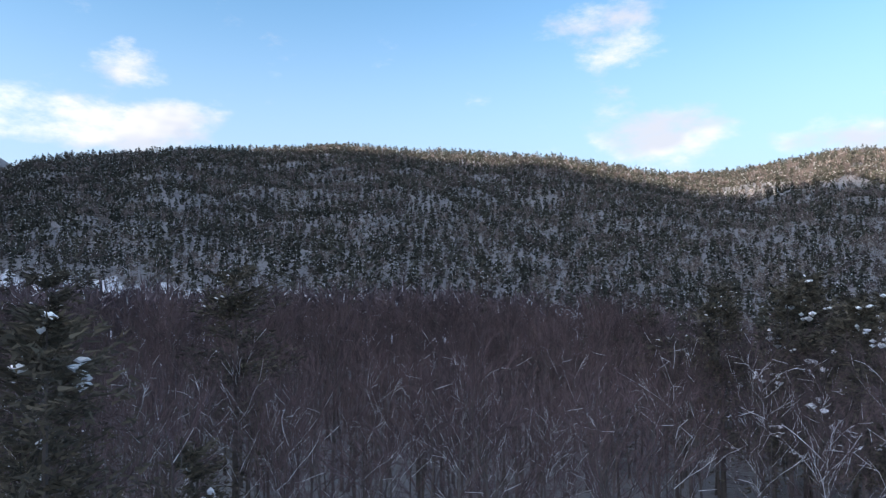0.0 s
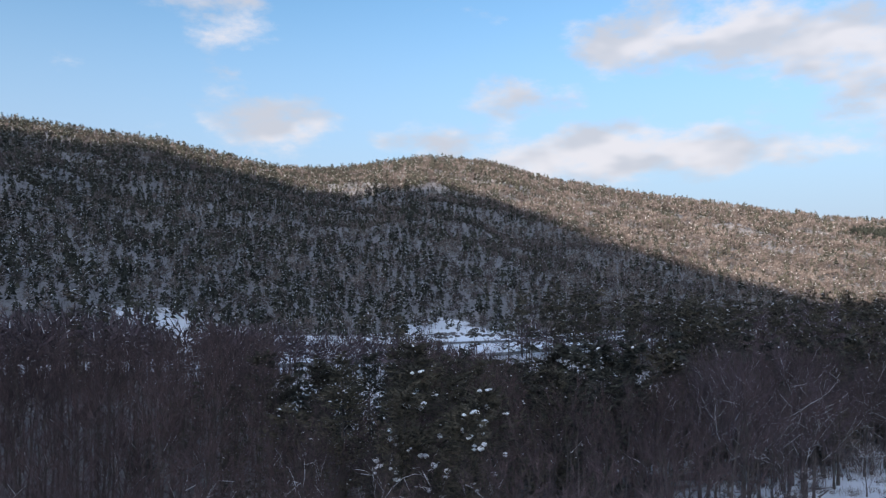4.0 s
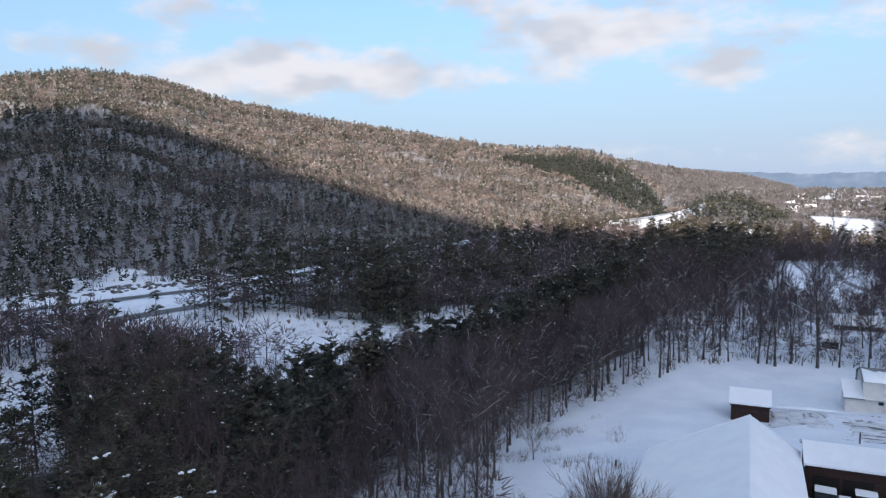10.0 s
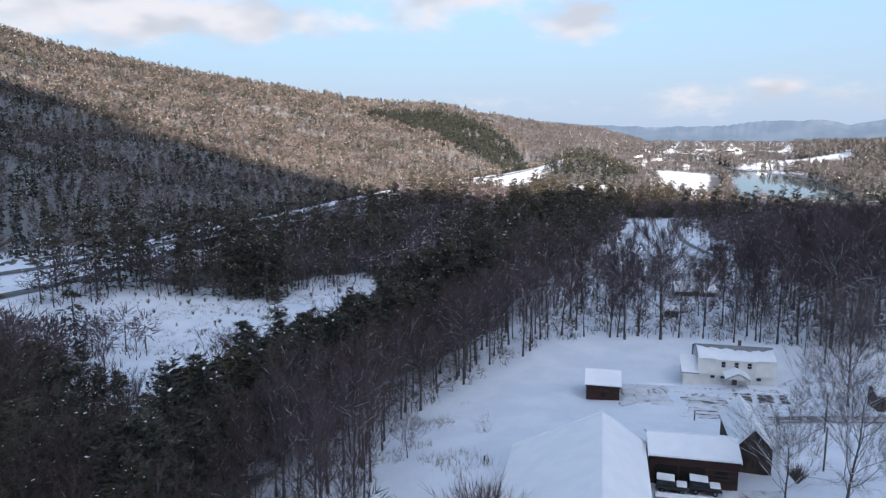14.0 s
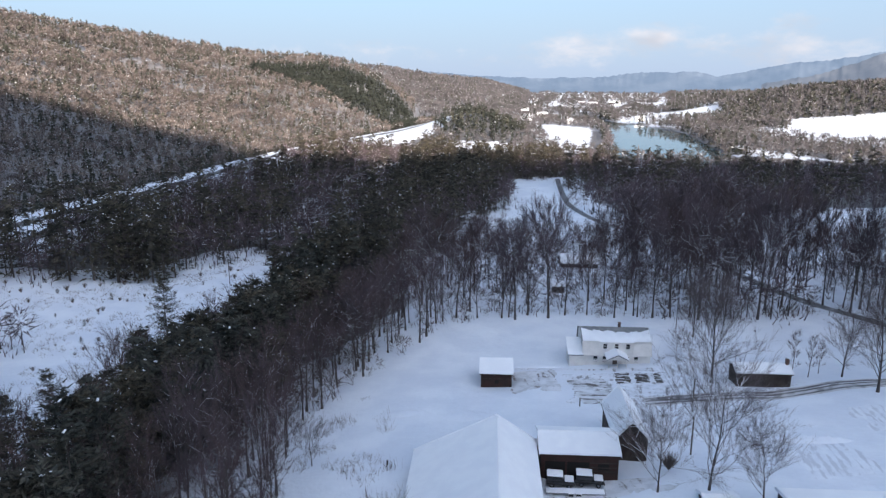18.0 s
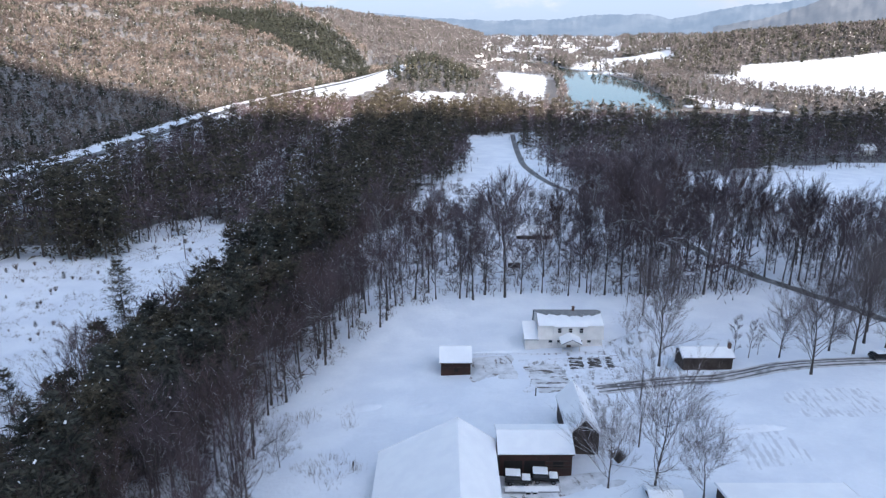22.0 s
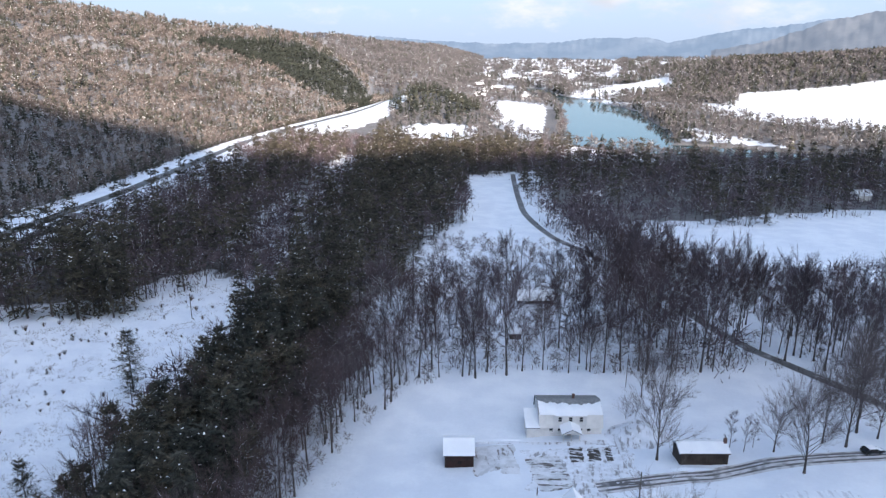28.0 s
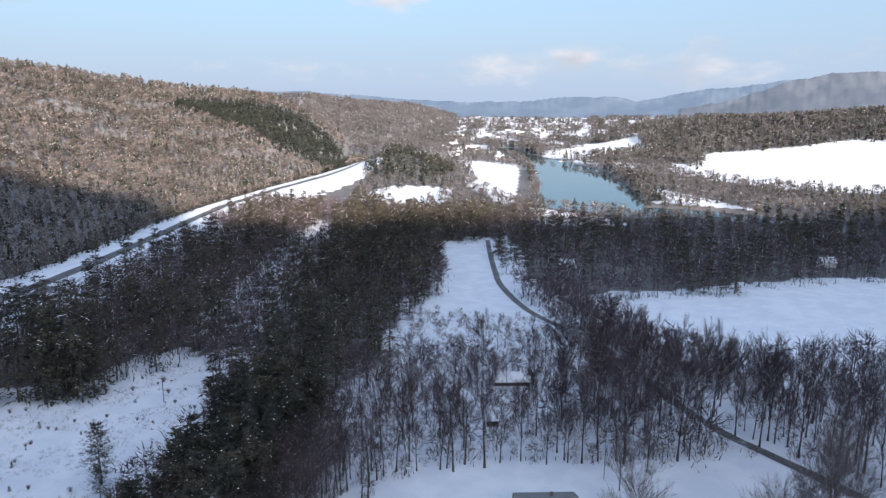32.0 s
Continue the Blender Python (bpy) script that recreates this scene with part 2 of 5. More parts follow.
HIGH_2 = ([-18, -14, -11, -9, -7, -5, -3, 0, 2, 3.2], [132, 128, 122, 118, 109, 97, 86, 66, 20, 0])

SOUTH_Y = -1060.0
SOUTH = ([-3000, -1000, -740, -600, -500, -400, -300, -200, -110, -50, 30, 105, 160, 205, 235, 260, 350, 480, 680, 1200, 3000],
         [400, 560, 622, 655, 640, 650, 668, 688, 670, 645, 616, 606, 604, 600, 568, 556, 552, 556, 582, 586, 560])


# level places under buildings: centre, half sizes, height
PADS = [(2.7, 133.5, 5.5, 5.0, 0.9), (53.6, 128.0, 9.0, 5.5, 4.5), (22.4, 98.0, 4.5, 7.0, 5.9), (13.5, 91.0, 8.0, 5.0, 6.0)]


def ground(x, y):
    x, y = np.asarray(x, float), np.asarray(y, float)
    z = np.interp(y, [-125, 50, 94, 106, 131, 150, 181, 250, 337, 431, 562, 687, 775],
                  [8.8, 8.8, 7.0, 5.5, 2.8, 0.8, 1.0, -2.5, -6.2, -11, -17.5, -25, -27.5])
    z = z + 0.06 * np.clip(x - 19, -44, 56) * step(187, 119, y) * step(-75, 75, y)
    edge = np.interp(y, [0, 175, 250, 375, 562, 700], [-6, -12, -12, -6, 0, 25])
    low = np.interp(y, [-250, -60, 50, 100, 150, 187, 312, 375, 625, 875], [2, 0, -1, -6, -14, -19, -17, -15, -16, -22])
    s = step(0, 78, edge - x)
    z = z * (1 - s) + low * s
    u = x - highway_x(y)
    bench = np.interp(y, [-375, 0, 250, 625, 1125, 1875], [-11, -11, -11, -10, -15, -22])
    s = 1 - step(20, 75, np.where(u > 0, u * np.interp(y, [250, 375], [0.55, 1.0]), -u * 1.5))
    z = z * (1 - s) + bench * s
    # wooded hill beyond the highway
    az = np.degrees(np.arctan2(x, y))
    r = np.hypot(x, y)
    foot, top = np.interp(az, *FOOT), np.interp(az, *CREST_R)
    high = np.interp(az, [-60, -50, -40, -20], [42, 62, 66, 69]) + top * np.tan(np.radians(np.interp(az, *CREST_E)))
    high = np.where(az > -22, np.interp(az, *SPUR), high)
    q = np.clip((r - foot) / (top - foot), 0, 1.6)
    rise = np.where(q < 1, q ** 0.95, 1 - 0.35 * (q - 1))
    folds = waves(x, y, 250, 1) + 0.6 * waves(x, y, 110, 7)
    hill = high * rise + 0.055 * np.clip(high, 25, 240) * folds * np.clip(q * 3, 0, 1) * np.clip((1.0 - q) * 3, 0, 1)
    z = z + np.where((az < -4) & (r > foot), np.maximum(hill, 0), 0)
    # knoll between the highway and the river
    z = z + 30 * np.exp(-((x + 22) / 62) ** 2 - ((y - 1150) / 115) ** 2)
    # second ridge behind the front spur
    foot, top = np.interp(az, *FOOT_2), np.interp(az, *CREST_2)
    q = np.clip((r - foot) / (top - foot), 0, 1.5)
    rise = np.where(q < 1, q ** 0.8, 1 - 0.5 * (q - 1)) * np.interp(az, *HIGH_2) * (1 + 0.10 * (waves(x, y, 420, 6) + .5 * waves(x, y, 170, 8)) * np.clip(q * (1.2 - q) * 4, 0, 1))
    z = np.where((az > -18) & (az < 3.2) & (r > foot), np.maximum(z, rise - 27.5), z)
    # low wooded hill across the river
    high = np.interp(az, [12, 15, 19, 22, 28, 34, 60, 110], [-10, 0, 14, 36, 54, 74, 110, 110]) + 14
    q = step(1560, 2150, r) * (1 - 0.6 * step(2200, 2900, r))
    z = z + high * q * step(12, 16, az) * (1 - step(110, 130, az))
    # ridge to the south, which keeps the near valley in shade
    q = np.clip((SOUTH_Y + 875 - 0.5 * np.clip(-x - 125, 0, 1100) - y) / (875 - 0.5 * np.clip(-x - 125, 0, 1100)), 0, 1.8)
    tall = np.interp(x, *SOUTH) + 6 * waves(x, 0 * x, 330, 4)
    z = np.maximum(z, z + (tall - z) * np.where(q < 1, q, 1 - 0.4 * (q - 1)))
    for cx, cy, a, b, level in PADS:
        s = 1 - step(0.6, 1.4, np.hypot((x - cx) / a, (y - cy) / b))
        z = z * (1 - s) + level * s
    z = z + 0.4 * waves(x, y, 58, 2) * step(50, 175, r) + 0.20 * waves(x, y, 19, 3) + 0.05 * waves(x, y, 6.5, 5)
    g = river_gap(x, y)
    s = 1 - step(-2, 32, g)
    return z * (1 - s) + np.where(g < 0, -33, -29.2) * s


def mesh_from(name, v, f, mats, slot=None, smooth=False):
    """A mesh from numpy arrays of vertices and of triangles or quads."""
    v, f = np.asarray(v, np.float32), np.asarray(f, np.int32)
    m = bpy.data.meshes.new(name)
    k = f.shape[1]
    m.vertices.add(len(v))
    m.vertices.foreach_set("co", v.ravel())
    m.loops.add(f.size)
    m.loops.foreach_set("vertex_index", f.ravel())
    m.polygons.add(len(f))
    m.polygons.foreach_set("loop_start", np.arange(0, f.size, k, dtype=np.int32))
    for one in mats:
        m.materials.append(one)
    if slot is not None:
        m.polygons.foreach_set("material_index", np.asarray(slot, np.int32))
    m.polygons.foreach_set("use_smooth", np.full(len(f), smooth))
    m.update(calc_edges=True)
    return m


def spread(lo, hi, fine_lo, fine_hi, fine, growth):
    """Grid lines: evenly fine inside, ever wider outside."""
    mid = list(np.arange(fine_lo, fine_hi + 0.1, fine))
    for sign, end in ((-1, lo), (1, hi)):
        at, gap = (mid[0] if sign < 0 else mid[-1]), fine
        while (at - end) * sign < 0:
            gap *= growth
            at += sign * gap
            mid.insert(0, at) if sign < 0 else mid.append(at)
    return np.array(mid)


gx = spread(-4900, 4900, -300, 330, 6.0, 1.035)
gy = spread(-2400, 4950, -20, 560, 6.0, 1.015)
X, Y = np.meshgrid(gx, gy)
idx = np.arange(X.size).reshape(X.shape)
quads = np.stack([idx[:-1, :-1], idx[:-1, 1:], idx[1:, 1:], idx[1:, :-1]], -1).reshape(-1, 4)
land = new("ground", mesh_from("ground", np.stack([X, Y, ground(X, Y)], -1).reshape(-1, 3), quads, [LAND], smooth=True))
tagged(land, "rolling snow-covered valley ground and hillsides", "ground", kind="structure")


LAND_Z = ground(X, Y)


def land_z(x, y):
    """Height of the ground's mesh between its grid lines."""
    x, y = np.asarray(x, float), np.asarray(y, float)
    i = np.clip(np.searchsorted(gx, x) - 1, 0, len(gx) - 2)
    j = np.clip(np.searchsorted(gy, y) - 1, 0, len(gy) - 2)
    u, v = (x - gx[i]) / (gx[i + 1] - gx[i]), (y - gy[j]) / (gy[j + 1] - gy[j])
    return (LAND_Z[j, i] * (1 - u) + LAND_Z[j, i + 1] * u) * (1 - v) + (LAND_Z[j + 1, i] * (1 - u) + LAND_Z[j + 1, i + 1] * u) * v


def plane_at(name, x0, x1, y0, y1, z, mat):
    v = [(x0, y0, z), (x1, y0, z), (x1, y1, z), (x0, y1, z)]
    return new(name, mesh_from(name, v, [(0, 1, 2, 3)], [mat]))


tagged(plane_at("water", 75, 2000, 440, 2000, -30.0, WATER), "calm open blue river water between snowy banks", "river", kind="structure")


def ribbon(name, line, width, mat, lift=0.06, gap=3.0):
    """A strip of road laid on the land along a polyline."""
    p = np.array(line, float)
    s = np.r_[0, np.cumsum(np.hypot(*np.diff(p, axis=0).T))]
    t = np.arange(0, s[-1], gap)
    cx, cy = np.interp(t, s, p[:, 0]), np.interp(t, s, p[:, 1])
    k = np.ones(9) / 9
    cx = np.convolve(np.pad(cx, 4, "edge"), k, "valid")
    cy = np.convolve(np.pad(cy, 4, "edge"), k, "valid")
    dx, dy = np.gradient(cx), np.gradient(cy)
    n = np.hypot(dx, dy)
    across = np.linspace(-0.5, 0.5, 5)
    V = []
    for a in across:
        x, y = cx - dy / n * a * width, cy + dx / n * a * width
        V.append(np.stack([x, y, land_z(x, y) + lift + 0.05 * (1 - 4 * a * a)], -1))
    V = np.stack(V, 1)
    i = np.arange(len(t) * 5).reshape(-1, 5)
    f = np.stack([i[:-1, :-1], i[1:, :-1], i[1:, 1:], i[:-1, 1:]], -1).reshape(-1, 4)
    return new(name, mesh_from(name, V.reshape(-1, 3), f[:, ::-1], [mat], smooth=True))


tagged(ribbon("highway", [p for p in HIGHWAY if -400 < p[1] < 1500], 9.5, ASPHALT, 0.25), "dark cleared two-lane highway between snowbanks", "highway", kind="structure")
SECOND = [(highway_x(y) + d, y) for y, d in ((-312, 60), (0, 57), (150, 52), (237, 47), (300, 34), (362, 17), (412, 8))]
tagged(ribbon("highway", SECOND, 8.5, ASPHALT, 0.22), "second dark carriageway merging across a snowy median", "highway", kind="structure")
ROAD = [(57, 585), (54, 545), (49.3, 466.9), (46.9, 410.4), (50.0, 369.1), (55.6, 336.7), (62.5, 321.4), (70.8, 292.8), (77.3, 267.1), (82.7, 234.8), (86.3, 216.9), (89.2, 200.9), (93.2, 190.2), (97.6, 182.1), (101.4, 174.1), (104.6, 166.1), (109.2, 157.5), (123, 132), (151, 80)]
tagged(ribbon("road", ROAD, 3.7, SLUSH, 0.10), "narrow slushy country road through bare trees", "road", kind="structure")
DRIVE = [(28, 120), (38, 121.6), (48, 123.4), (58, 125.2), (71, 126.8), (90, 129.5), (112, 134), (140, 139)]
tagged(ribbon("driveway", DRIVE, 5.0, DIRTY, 0.06, 1.5), "slushy farm driveway with dark wheel ruts", "driveway", kind="structure")
for side in (-1.3, .3, 1.5):
    tagged(ribbon("driveway", [(x, y + side) for x, y in DRIVE], 0.75, SLUSH, 0.09, 1.5), "dark wet wheel rut in the driveway snow", "driveway", kind="structure")

# ---- distant hills ----
FAR = ([-12, -9, -5.4, -1.8, 1, 4.9, 8, 11.6, 15.4, 17, 19.2, 21.5, 25, 27.5, 30, 33, 40, 60],
       [.35, .35, .15, -.1, -.3, -.4, -.35, 0, .1, -.3, .2, .6, .95, 1.3, 1.5, 1.5, 1.6, 1.6])
NEARER = ([20, 23, 25.5, 27.5, 30, 33.5, 40, 60], [-.8, -.3, .5, 1.2, 1.75, 1.8, 2.1, 2.0])


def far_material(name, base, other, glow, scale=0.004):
    # haze is put in as a bluish base colour and a faint glow
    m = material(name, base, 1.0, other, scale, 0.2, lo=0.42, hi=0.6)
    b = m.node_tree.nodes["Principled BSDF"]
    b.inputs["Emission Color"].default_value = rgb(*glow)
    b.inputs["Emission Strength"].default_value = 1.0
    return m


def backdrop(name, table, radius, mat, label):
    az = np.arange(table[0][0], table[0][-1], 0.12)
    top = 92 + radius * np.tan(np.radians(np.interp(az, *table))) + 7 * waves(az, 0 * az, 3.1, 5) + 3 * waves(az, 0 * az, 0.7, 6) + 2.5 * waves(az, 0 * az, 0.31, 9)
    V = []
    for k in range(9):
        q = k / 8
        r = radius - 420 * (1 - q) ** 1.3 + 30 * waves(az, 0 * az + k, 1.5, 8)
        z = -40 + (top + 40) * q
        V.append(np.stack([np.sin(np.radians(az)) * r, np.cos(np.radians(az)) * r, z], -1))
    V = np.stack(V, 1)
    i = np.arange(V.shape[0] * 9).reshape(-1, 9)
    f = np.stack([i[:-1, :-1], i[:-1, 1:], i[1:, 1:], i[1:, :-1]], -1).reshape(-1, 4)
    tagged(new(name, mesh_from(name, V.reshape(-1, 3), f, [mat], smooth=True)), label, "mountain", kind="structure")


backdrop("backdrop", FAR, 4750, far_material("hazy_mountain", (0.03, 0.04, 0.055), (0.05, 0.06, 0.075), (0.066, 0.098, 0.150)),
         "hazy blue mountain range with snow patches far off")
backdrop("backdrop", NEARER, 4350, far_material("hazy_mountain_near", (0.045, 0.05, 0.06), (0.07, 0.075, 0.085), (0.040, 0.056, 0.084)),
         "wooded mountain beyond the valley, hazed blue-grey")

# ---- trees ----
GOLD = 2.39996


def tube(pts, radii, k=5, phase=0.0):
    pts = np.asarray(pts, float)
    d = np.gradient(pts, axis=0)
    d /= np.linalg.norm(d, axis=1)[:, None] + 1e-9
    side = np.cross(d, [0.31, 0.17, 0.93] if abs(d[0][2]) < 0.9 else [1, 0.1, 0])
    side /= np.linalg.norm(side, axis=1)[:, None] + 1e-9
    up = np.cross(side, d)
    a = phase + np.arange(k) * 2 * math.pi / k
    v = pts[:, None] + np.asarray(radii)[:, None, None] * (np.cos(a)[None, :, None] * side[:, None] + np.sin(a)[None, :, None] * up[:, None])
    i = np.arange(len(pts) * k).reshape(-1, k)
    j = np.roll(i, -1, 1)
    q = np.stack([i[:-1], j[:-1], j[1:], i[1:]], -1).reshape(-1, 4)
    return v.reshape(-1, 3), np.concatenate([q[:, [0, 1, 2]], q[:, [0, 2, 3]]])


class Soup:
    """Gathers vertices, triangles and material slots."""

    def __init__(self):
        self.v, self.f, self.m, self.n = [], [], [], 0

    def add(self, v, f, slot=0):
        self.v.append(np.asarray(v, float))
        self.f.append(np.asarray(f, int) + self.n)
        self.m.append(np.full(len(f), slot))
        self.n += len(v)

    def arrays(self):
        return np.concatenate(self.v), np.concatenate(self.f), np.concatenate(self.m)

    def mesh(self, name, mats):
        v, f, m = self.arrays()
        return mesh_from(name, v, f, mats, m)


def blades(rs, base, way, length, width, loose=None):
    """Thin triangles from base points along ways: twigs and needles; lying flat unless loose."""
    n = len(base)
    way = way / (np.linalg.norm(way, axis=1)[:, None] + 1e-9)
    side = np.cross(way, rs.normal(size=(n, 3)) if loose is None else rs.normal(0, loose, (n, 3)) + [0, 0, 1])
    side /= np.linalg.norm(side, axis=1)[:, None] + 1e-9
    v = np.stack([base - side * width[:, None] / 2, base + side * width[:, None] / 2, base + way * length[:, None]], 1)
    return v.reshape(-1, 3), np.arange(3 * n).reshape(-1, 3)


def bare_tree(seed, h, limbs=11, twigs=9, twig_w=0.035, spread_k=1.0, low=0.38, snow=0.5, k=5, radius=None, subs=6, coat=1.0, tilts=(.4, 1.05), reach=.33):
    """Trunk with limbs, and the crown of branches and twigs, of a leafless tree h metres high."""
    rs = np.random.RandomState(seed)
    wood, crown = Soup(), Soup()
    r0 = radius or h * 0.0145
    n = 8
    zz = np.linspace(0, h * 0.93, n)
    lean = np.cumsum(rs.normal(0, 0.013 * h, (n, 2)), 0) * np.linspace(0, 1, n)[:, None]
    trunk = np.c_[lean, zz]
    wood.add(*tube(trunk, r0 * (1 - 0.9 * (zz / h) ** 0.8) * np.r_[1.35, np.ones(n - 1)], k))
    tips, ways = [], []
    for i in range(limbs):
        s = low + (0.9 - low) * (i + rs.rand() * 0.7) / limbs
        a = i * GOLD + rs.normal(0, 0.4)
        at = np.array([np.interp(s * h, zz, trunk[:, 0]), np.interp(s * h, zz, trunk[:, 1]), s * h])
        length = h * (reach - 0.15 * abs((s - low) / (1 - low) - .3) / .7) * rs.uniform(0.75, 1.25) * spread_k
        tilt = rs.uniform(*tilts)
        d = np.array([math.cos(a) * math.sin(tilt), math.sin(a) * math.sin(tilt), math.cos(tilt)])
        pts = [at]
        for _ in range(4):
            d = d + rs.normal(0, 0.15, 3) + np.array([0, 0, 0.07])
            d /= np.linalg.norm(d)
            pts.append(pts[-1] + d * length / 4)
        pts = np.array(pts)
        lr = r0 * (0.36 - 0.2 * s) * np.array([1, .8, .6, .4, .18])
        wood.add(*tube(pts, lr, 3))
        if rs.rand() < snow:
            w = np.maximum(lr[:4], 0.02)[:, None] * np.array([[-d[1], d[0], 0]]) * 1.1 * coat
            up = np.array([0, 0, 1]) * np.maximum(lr[:4], 0.02)[:, None]
            v = np.concatenate([pts[:4] - w + up * .5, pts[:4] + up * (1 + 1.3 * coat), pts[:4] + w + up * .5])
            wood.add(v, [t for q in range(3) for o in (0, 4) for t in ((q + o, q + 1 + o, q + 5 + o), (q + o, q + 5 + o, q + 4 + o))], 1)
        for j in range(subs):
            q = rs.uniform(0.25, 1.0)
            b = np.array([np.interp(q * 4, range(5), pts[:, c]) for c in range(3)])
            e = d + rs.normal(0, 0.42, 3) + np.array([0, 0, 0.15])
            e /= np.linalg.norm(e)
            bl = length * rs.uniform(0.35, 0.7)
            mid = b + e * bl * 0.5 + rs.normal(0, 0.05 * bl, 3)
            end = mid + (e + np.array([0, 0, 0.25])) * bl * 0.5
            crown.add(*blades(rs, np.stack([b, b, mid]), np.stack([e, e, end - mid]), np.array([bl, bl, bl * .6]), np.array([.10, .075, .055]) * r0 + twig_w * .5))
            if rs.rand() < snow * 0.6:
                w = np.array([-e[1], e[0], 0]) * r0 * 0.22 * coat
                u = np.array([0, 0, r0 * 0.3 * coat])
                crown.add([b - w, b + u, b + w, mid - w * .7, mid + u * .8, mid + w * .7], [(0, 1, 4), (0, 4, 3), (1, 2, 5), (1, 5, 4)], 1)
            f = rs.uniform(0.15, 1.0, twigs)[:, None]
            tips.append(b + (end - b) * f)
            ways.append(np.tile(e, (twigs, 1)) + rs.normal(0, 0.42, (twigs, 3)) + [0, 0, 0.35])
    tips, ways = np.concatenate(tips), np.concatenate(ways)
    crown.add(*blades(rs, tips, ways, rs.uniform(0.045, 0.115, len(tips)) * h, np.full(len(tips), twig_w)))
    return wood, crown


def conifer(seed, h, whorls=15, boughs=6, tufts=13, spread_k=1.0, low=0.18, snow=0.3, tuft=0.042, pine=True, clot=1.0, slim=.75):
    """Trunk and crown of a pine or spruce h metres high."""
    rs = np.random.RandomState(seed)
    wood, crown = Soup(), Soup()
    wood.add(*tube([(0, 0, 0), (0.02 * h * rs.normal() * .5, 0, h * .5), (0, 0, h * .98)], [h * .014, h * .009, h * .001], 5))
    for i in range(whorls):
        s = low + (0.97 - low) * (i + rs.uniform(-.5, .5)) / (whorls - 1)
        s = min(max(s, low * .8), 0.985)
        reach = h * (0.235 * (1 - s) ** (0.55 if pine else 0.85) + 0.012) * spread_k
        for j in range(boughs):
            s = min(max(s + rs.normal(0, .018), low * .8), .985)
            a = j * 6.283 / boughs + i * 1.1 + rs.normal(0, 0.25)
            L = reach * rs.uniform(0.45, 1.25)
            out = np.array([math.cos(a), math.sin(a), 0])
            tiltz = (0.25 if pine else -0.18) + 0.5 * (s - 0.5) + rs.normal(0, 0.12)
            q = rs.uniform(0.15, 1.0, tufts)
            base = np.array([0, 0, s * h]) + out * (q * L)[:, None] + np.array([0, 0, 1.0]) * (tiltz * q * L - (0.0 if pine else 0.10) * (q ** 2) * L)[:, None]
            base = base + rs.normal(0, 0.05 * L + 0.06, base.shape)
            side = np.array([-out[1], out[0], 0])
            w = out * .8 + side * (rs.choice((-1, 1), tufts) * rs.uniform(.1, .9, tufts))[:, None] + rs.normal(0, 0.34 if pine else .2, base.shape) + [0, 0, 0.2 if pine else -0.22]
            crown.add(*blades(rs, base, w, rs.uniform(0.7, 1.5, tufts) * tuft * h, rs.uniform(0.6, 1.1, tufts) * tuft * h * slim, .9 if pine else .45))
            if rs.rand() < snow:
                c = base[rs.randint(tufts)] + [0, 0, 0.012 * h]
                sz = rs.uniform(0.007, 0.017) * h * clot
                if clot > 2:
                    for _ in range(2):
                        ball = np.array([(1, 0, 0), (-1, 0, 0), (0, 1, 0), (0, -1, 0), (0, 0, .8), (0, 0, -.6), (.7, .7, .3), (-.7, .6, .4), (.6, -.7, .35), (-.7, -.6, .3)])
                        crown.add(c + rs.normal(0, sz * .5, 3) + ball * sz * rs.uniform(.6, 1.0, (10, 1)) * rs.uniform(.55, .8),
                                  [(4, 0, 6), (4, 6, 2), (4, 2, 7), (4, 7, 1), (4, 1, 9), (4, 9, 3), (4, 3, 8), (4, 8, 0), (5, 6, 0), (5, 2, 6), (5, 7, 2), (5, 1, 7), (5, 9, 1), (5, 3, 9), (5, 8, 3), (5, 0, 8)], 1)
                    continue
                o2 = out + np.array([0, 0, tiltz * .6])
                v = [c - side * sz * .6 - o2 * sz, c + side * sz * .6 - o2 * sz * .8, c + side * sz * .4 + o2 * sz * 1.3, c - side * sz * .5 + o2 * sz, c + [0, 0, sz * .6]]
                crown.add(v, [(0, 1, 4), (1, 2, 4), (2, 3, 4), (3, 0, 4)], 1)
    return wood, crown


def tree_thing(name, wood, crown, mats, label, group):
    top = new(name)
    t = new("trunk", wood.mesh("trunk", [BARK, SNOW_BIT]))
    c = new("crown", crown.mesh("crown", mats))
    t.parent = c.parent = top
    return tagged(top, label, "tree", group)


def inside(poly, x, y):
    p = np.array(poly, float)
    hit = np.zeros(np.shape(x), bool)
    for (ax, ay), (bx, by) in zip(p, np.roll(p, -1, 0)):
        if ay != by:
            hit ^= ((ay > y) != (by > y)) & (x < (bx - ax) * (y - ay) / (by - ay) + ax)
    return hit


# open land
FARM = [(-24, 75), (-31, 95), (-33, 114), (-29, 134), (-20, 150), (-8.8, 168), (3.8, 175), (33, 177), (71, 176), (88, 181), (98, 178), (106, 157), (120, 132), (148, 80), (150, 50), (75, -75), (-6.2, -75), (-17.5, 25)]
CLEARING = [(-200, 216), (-190, 232), (-172, 250), (-150, 256), (-132, 263), (-119, 284), (-108, 302), (-92, 300), (-76, 240), (-84, 205), (-94, 168), (-78, 126), (-100, 128), (-122, 160), (-135, 190), (-160, 200)]
LINE_CUT = [(-101, 352), (-102, 385), (-100, 440), (-97, 540), (-93, 665), (-82, 665), (-86, 565), (-95, 530), (-96, 515), (-91, 490), (-92, 465), (-100, 430), (-101, 415), (-94, 395), (-95, 372), (-97, 352)]
MID_FIELD = [(10, 375), (15, 431), (17.5, 562), (55, 569), (50, 481), (44, 419), (48, 375), (55, 328), (25, 328), (2.5, 344)]
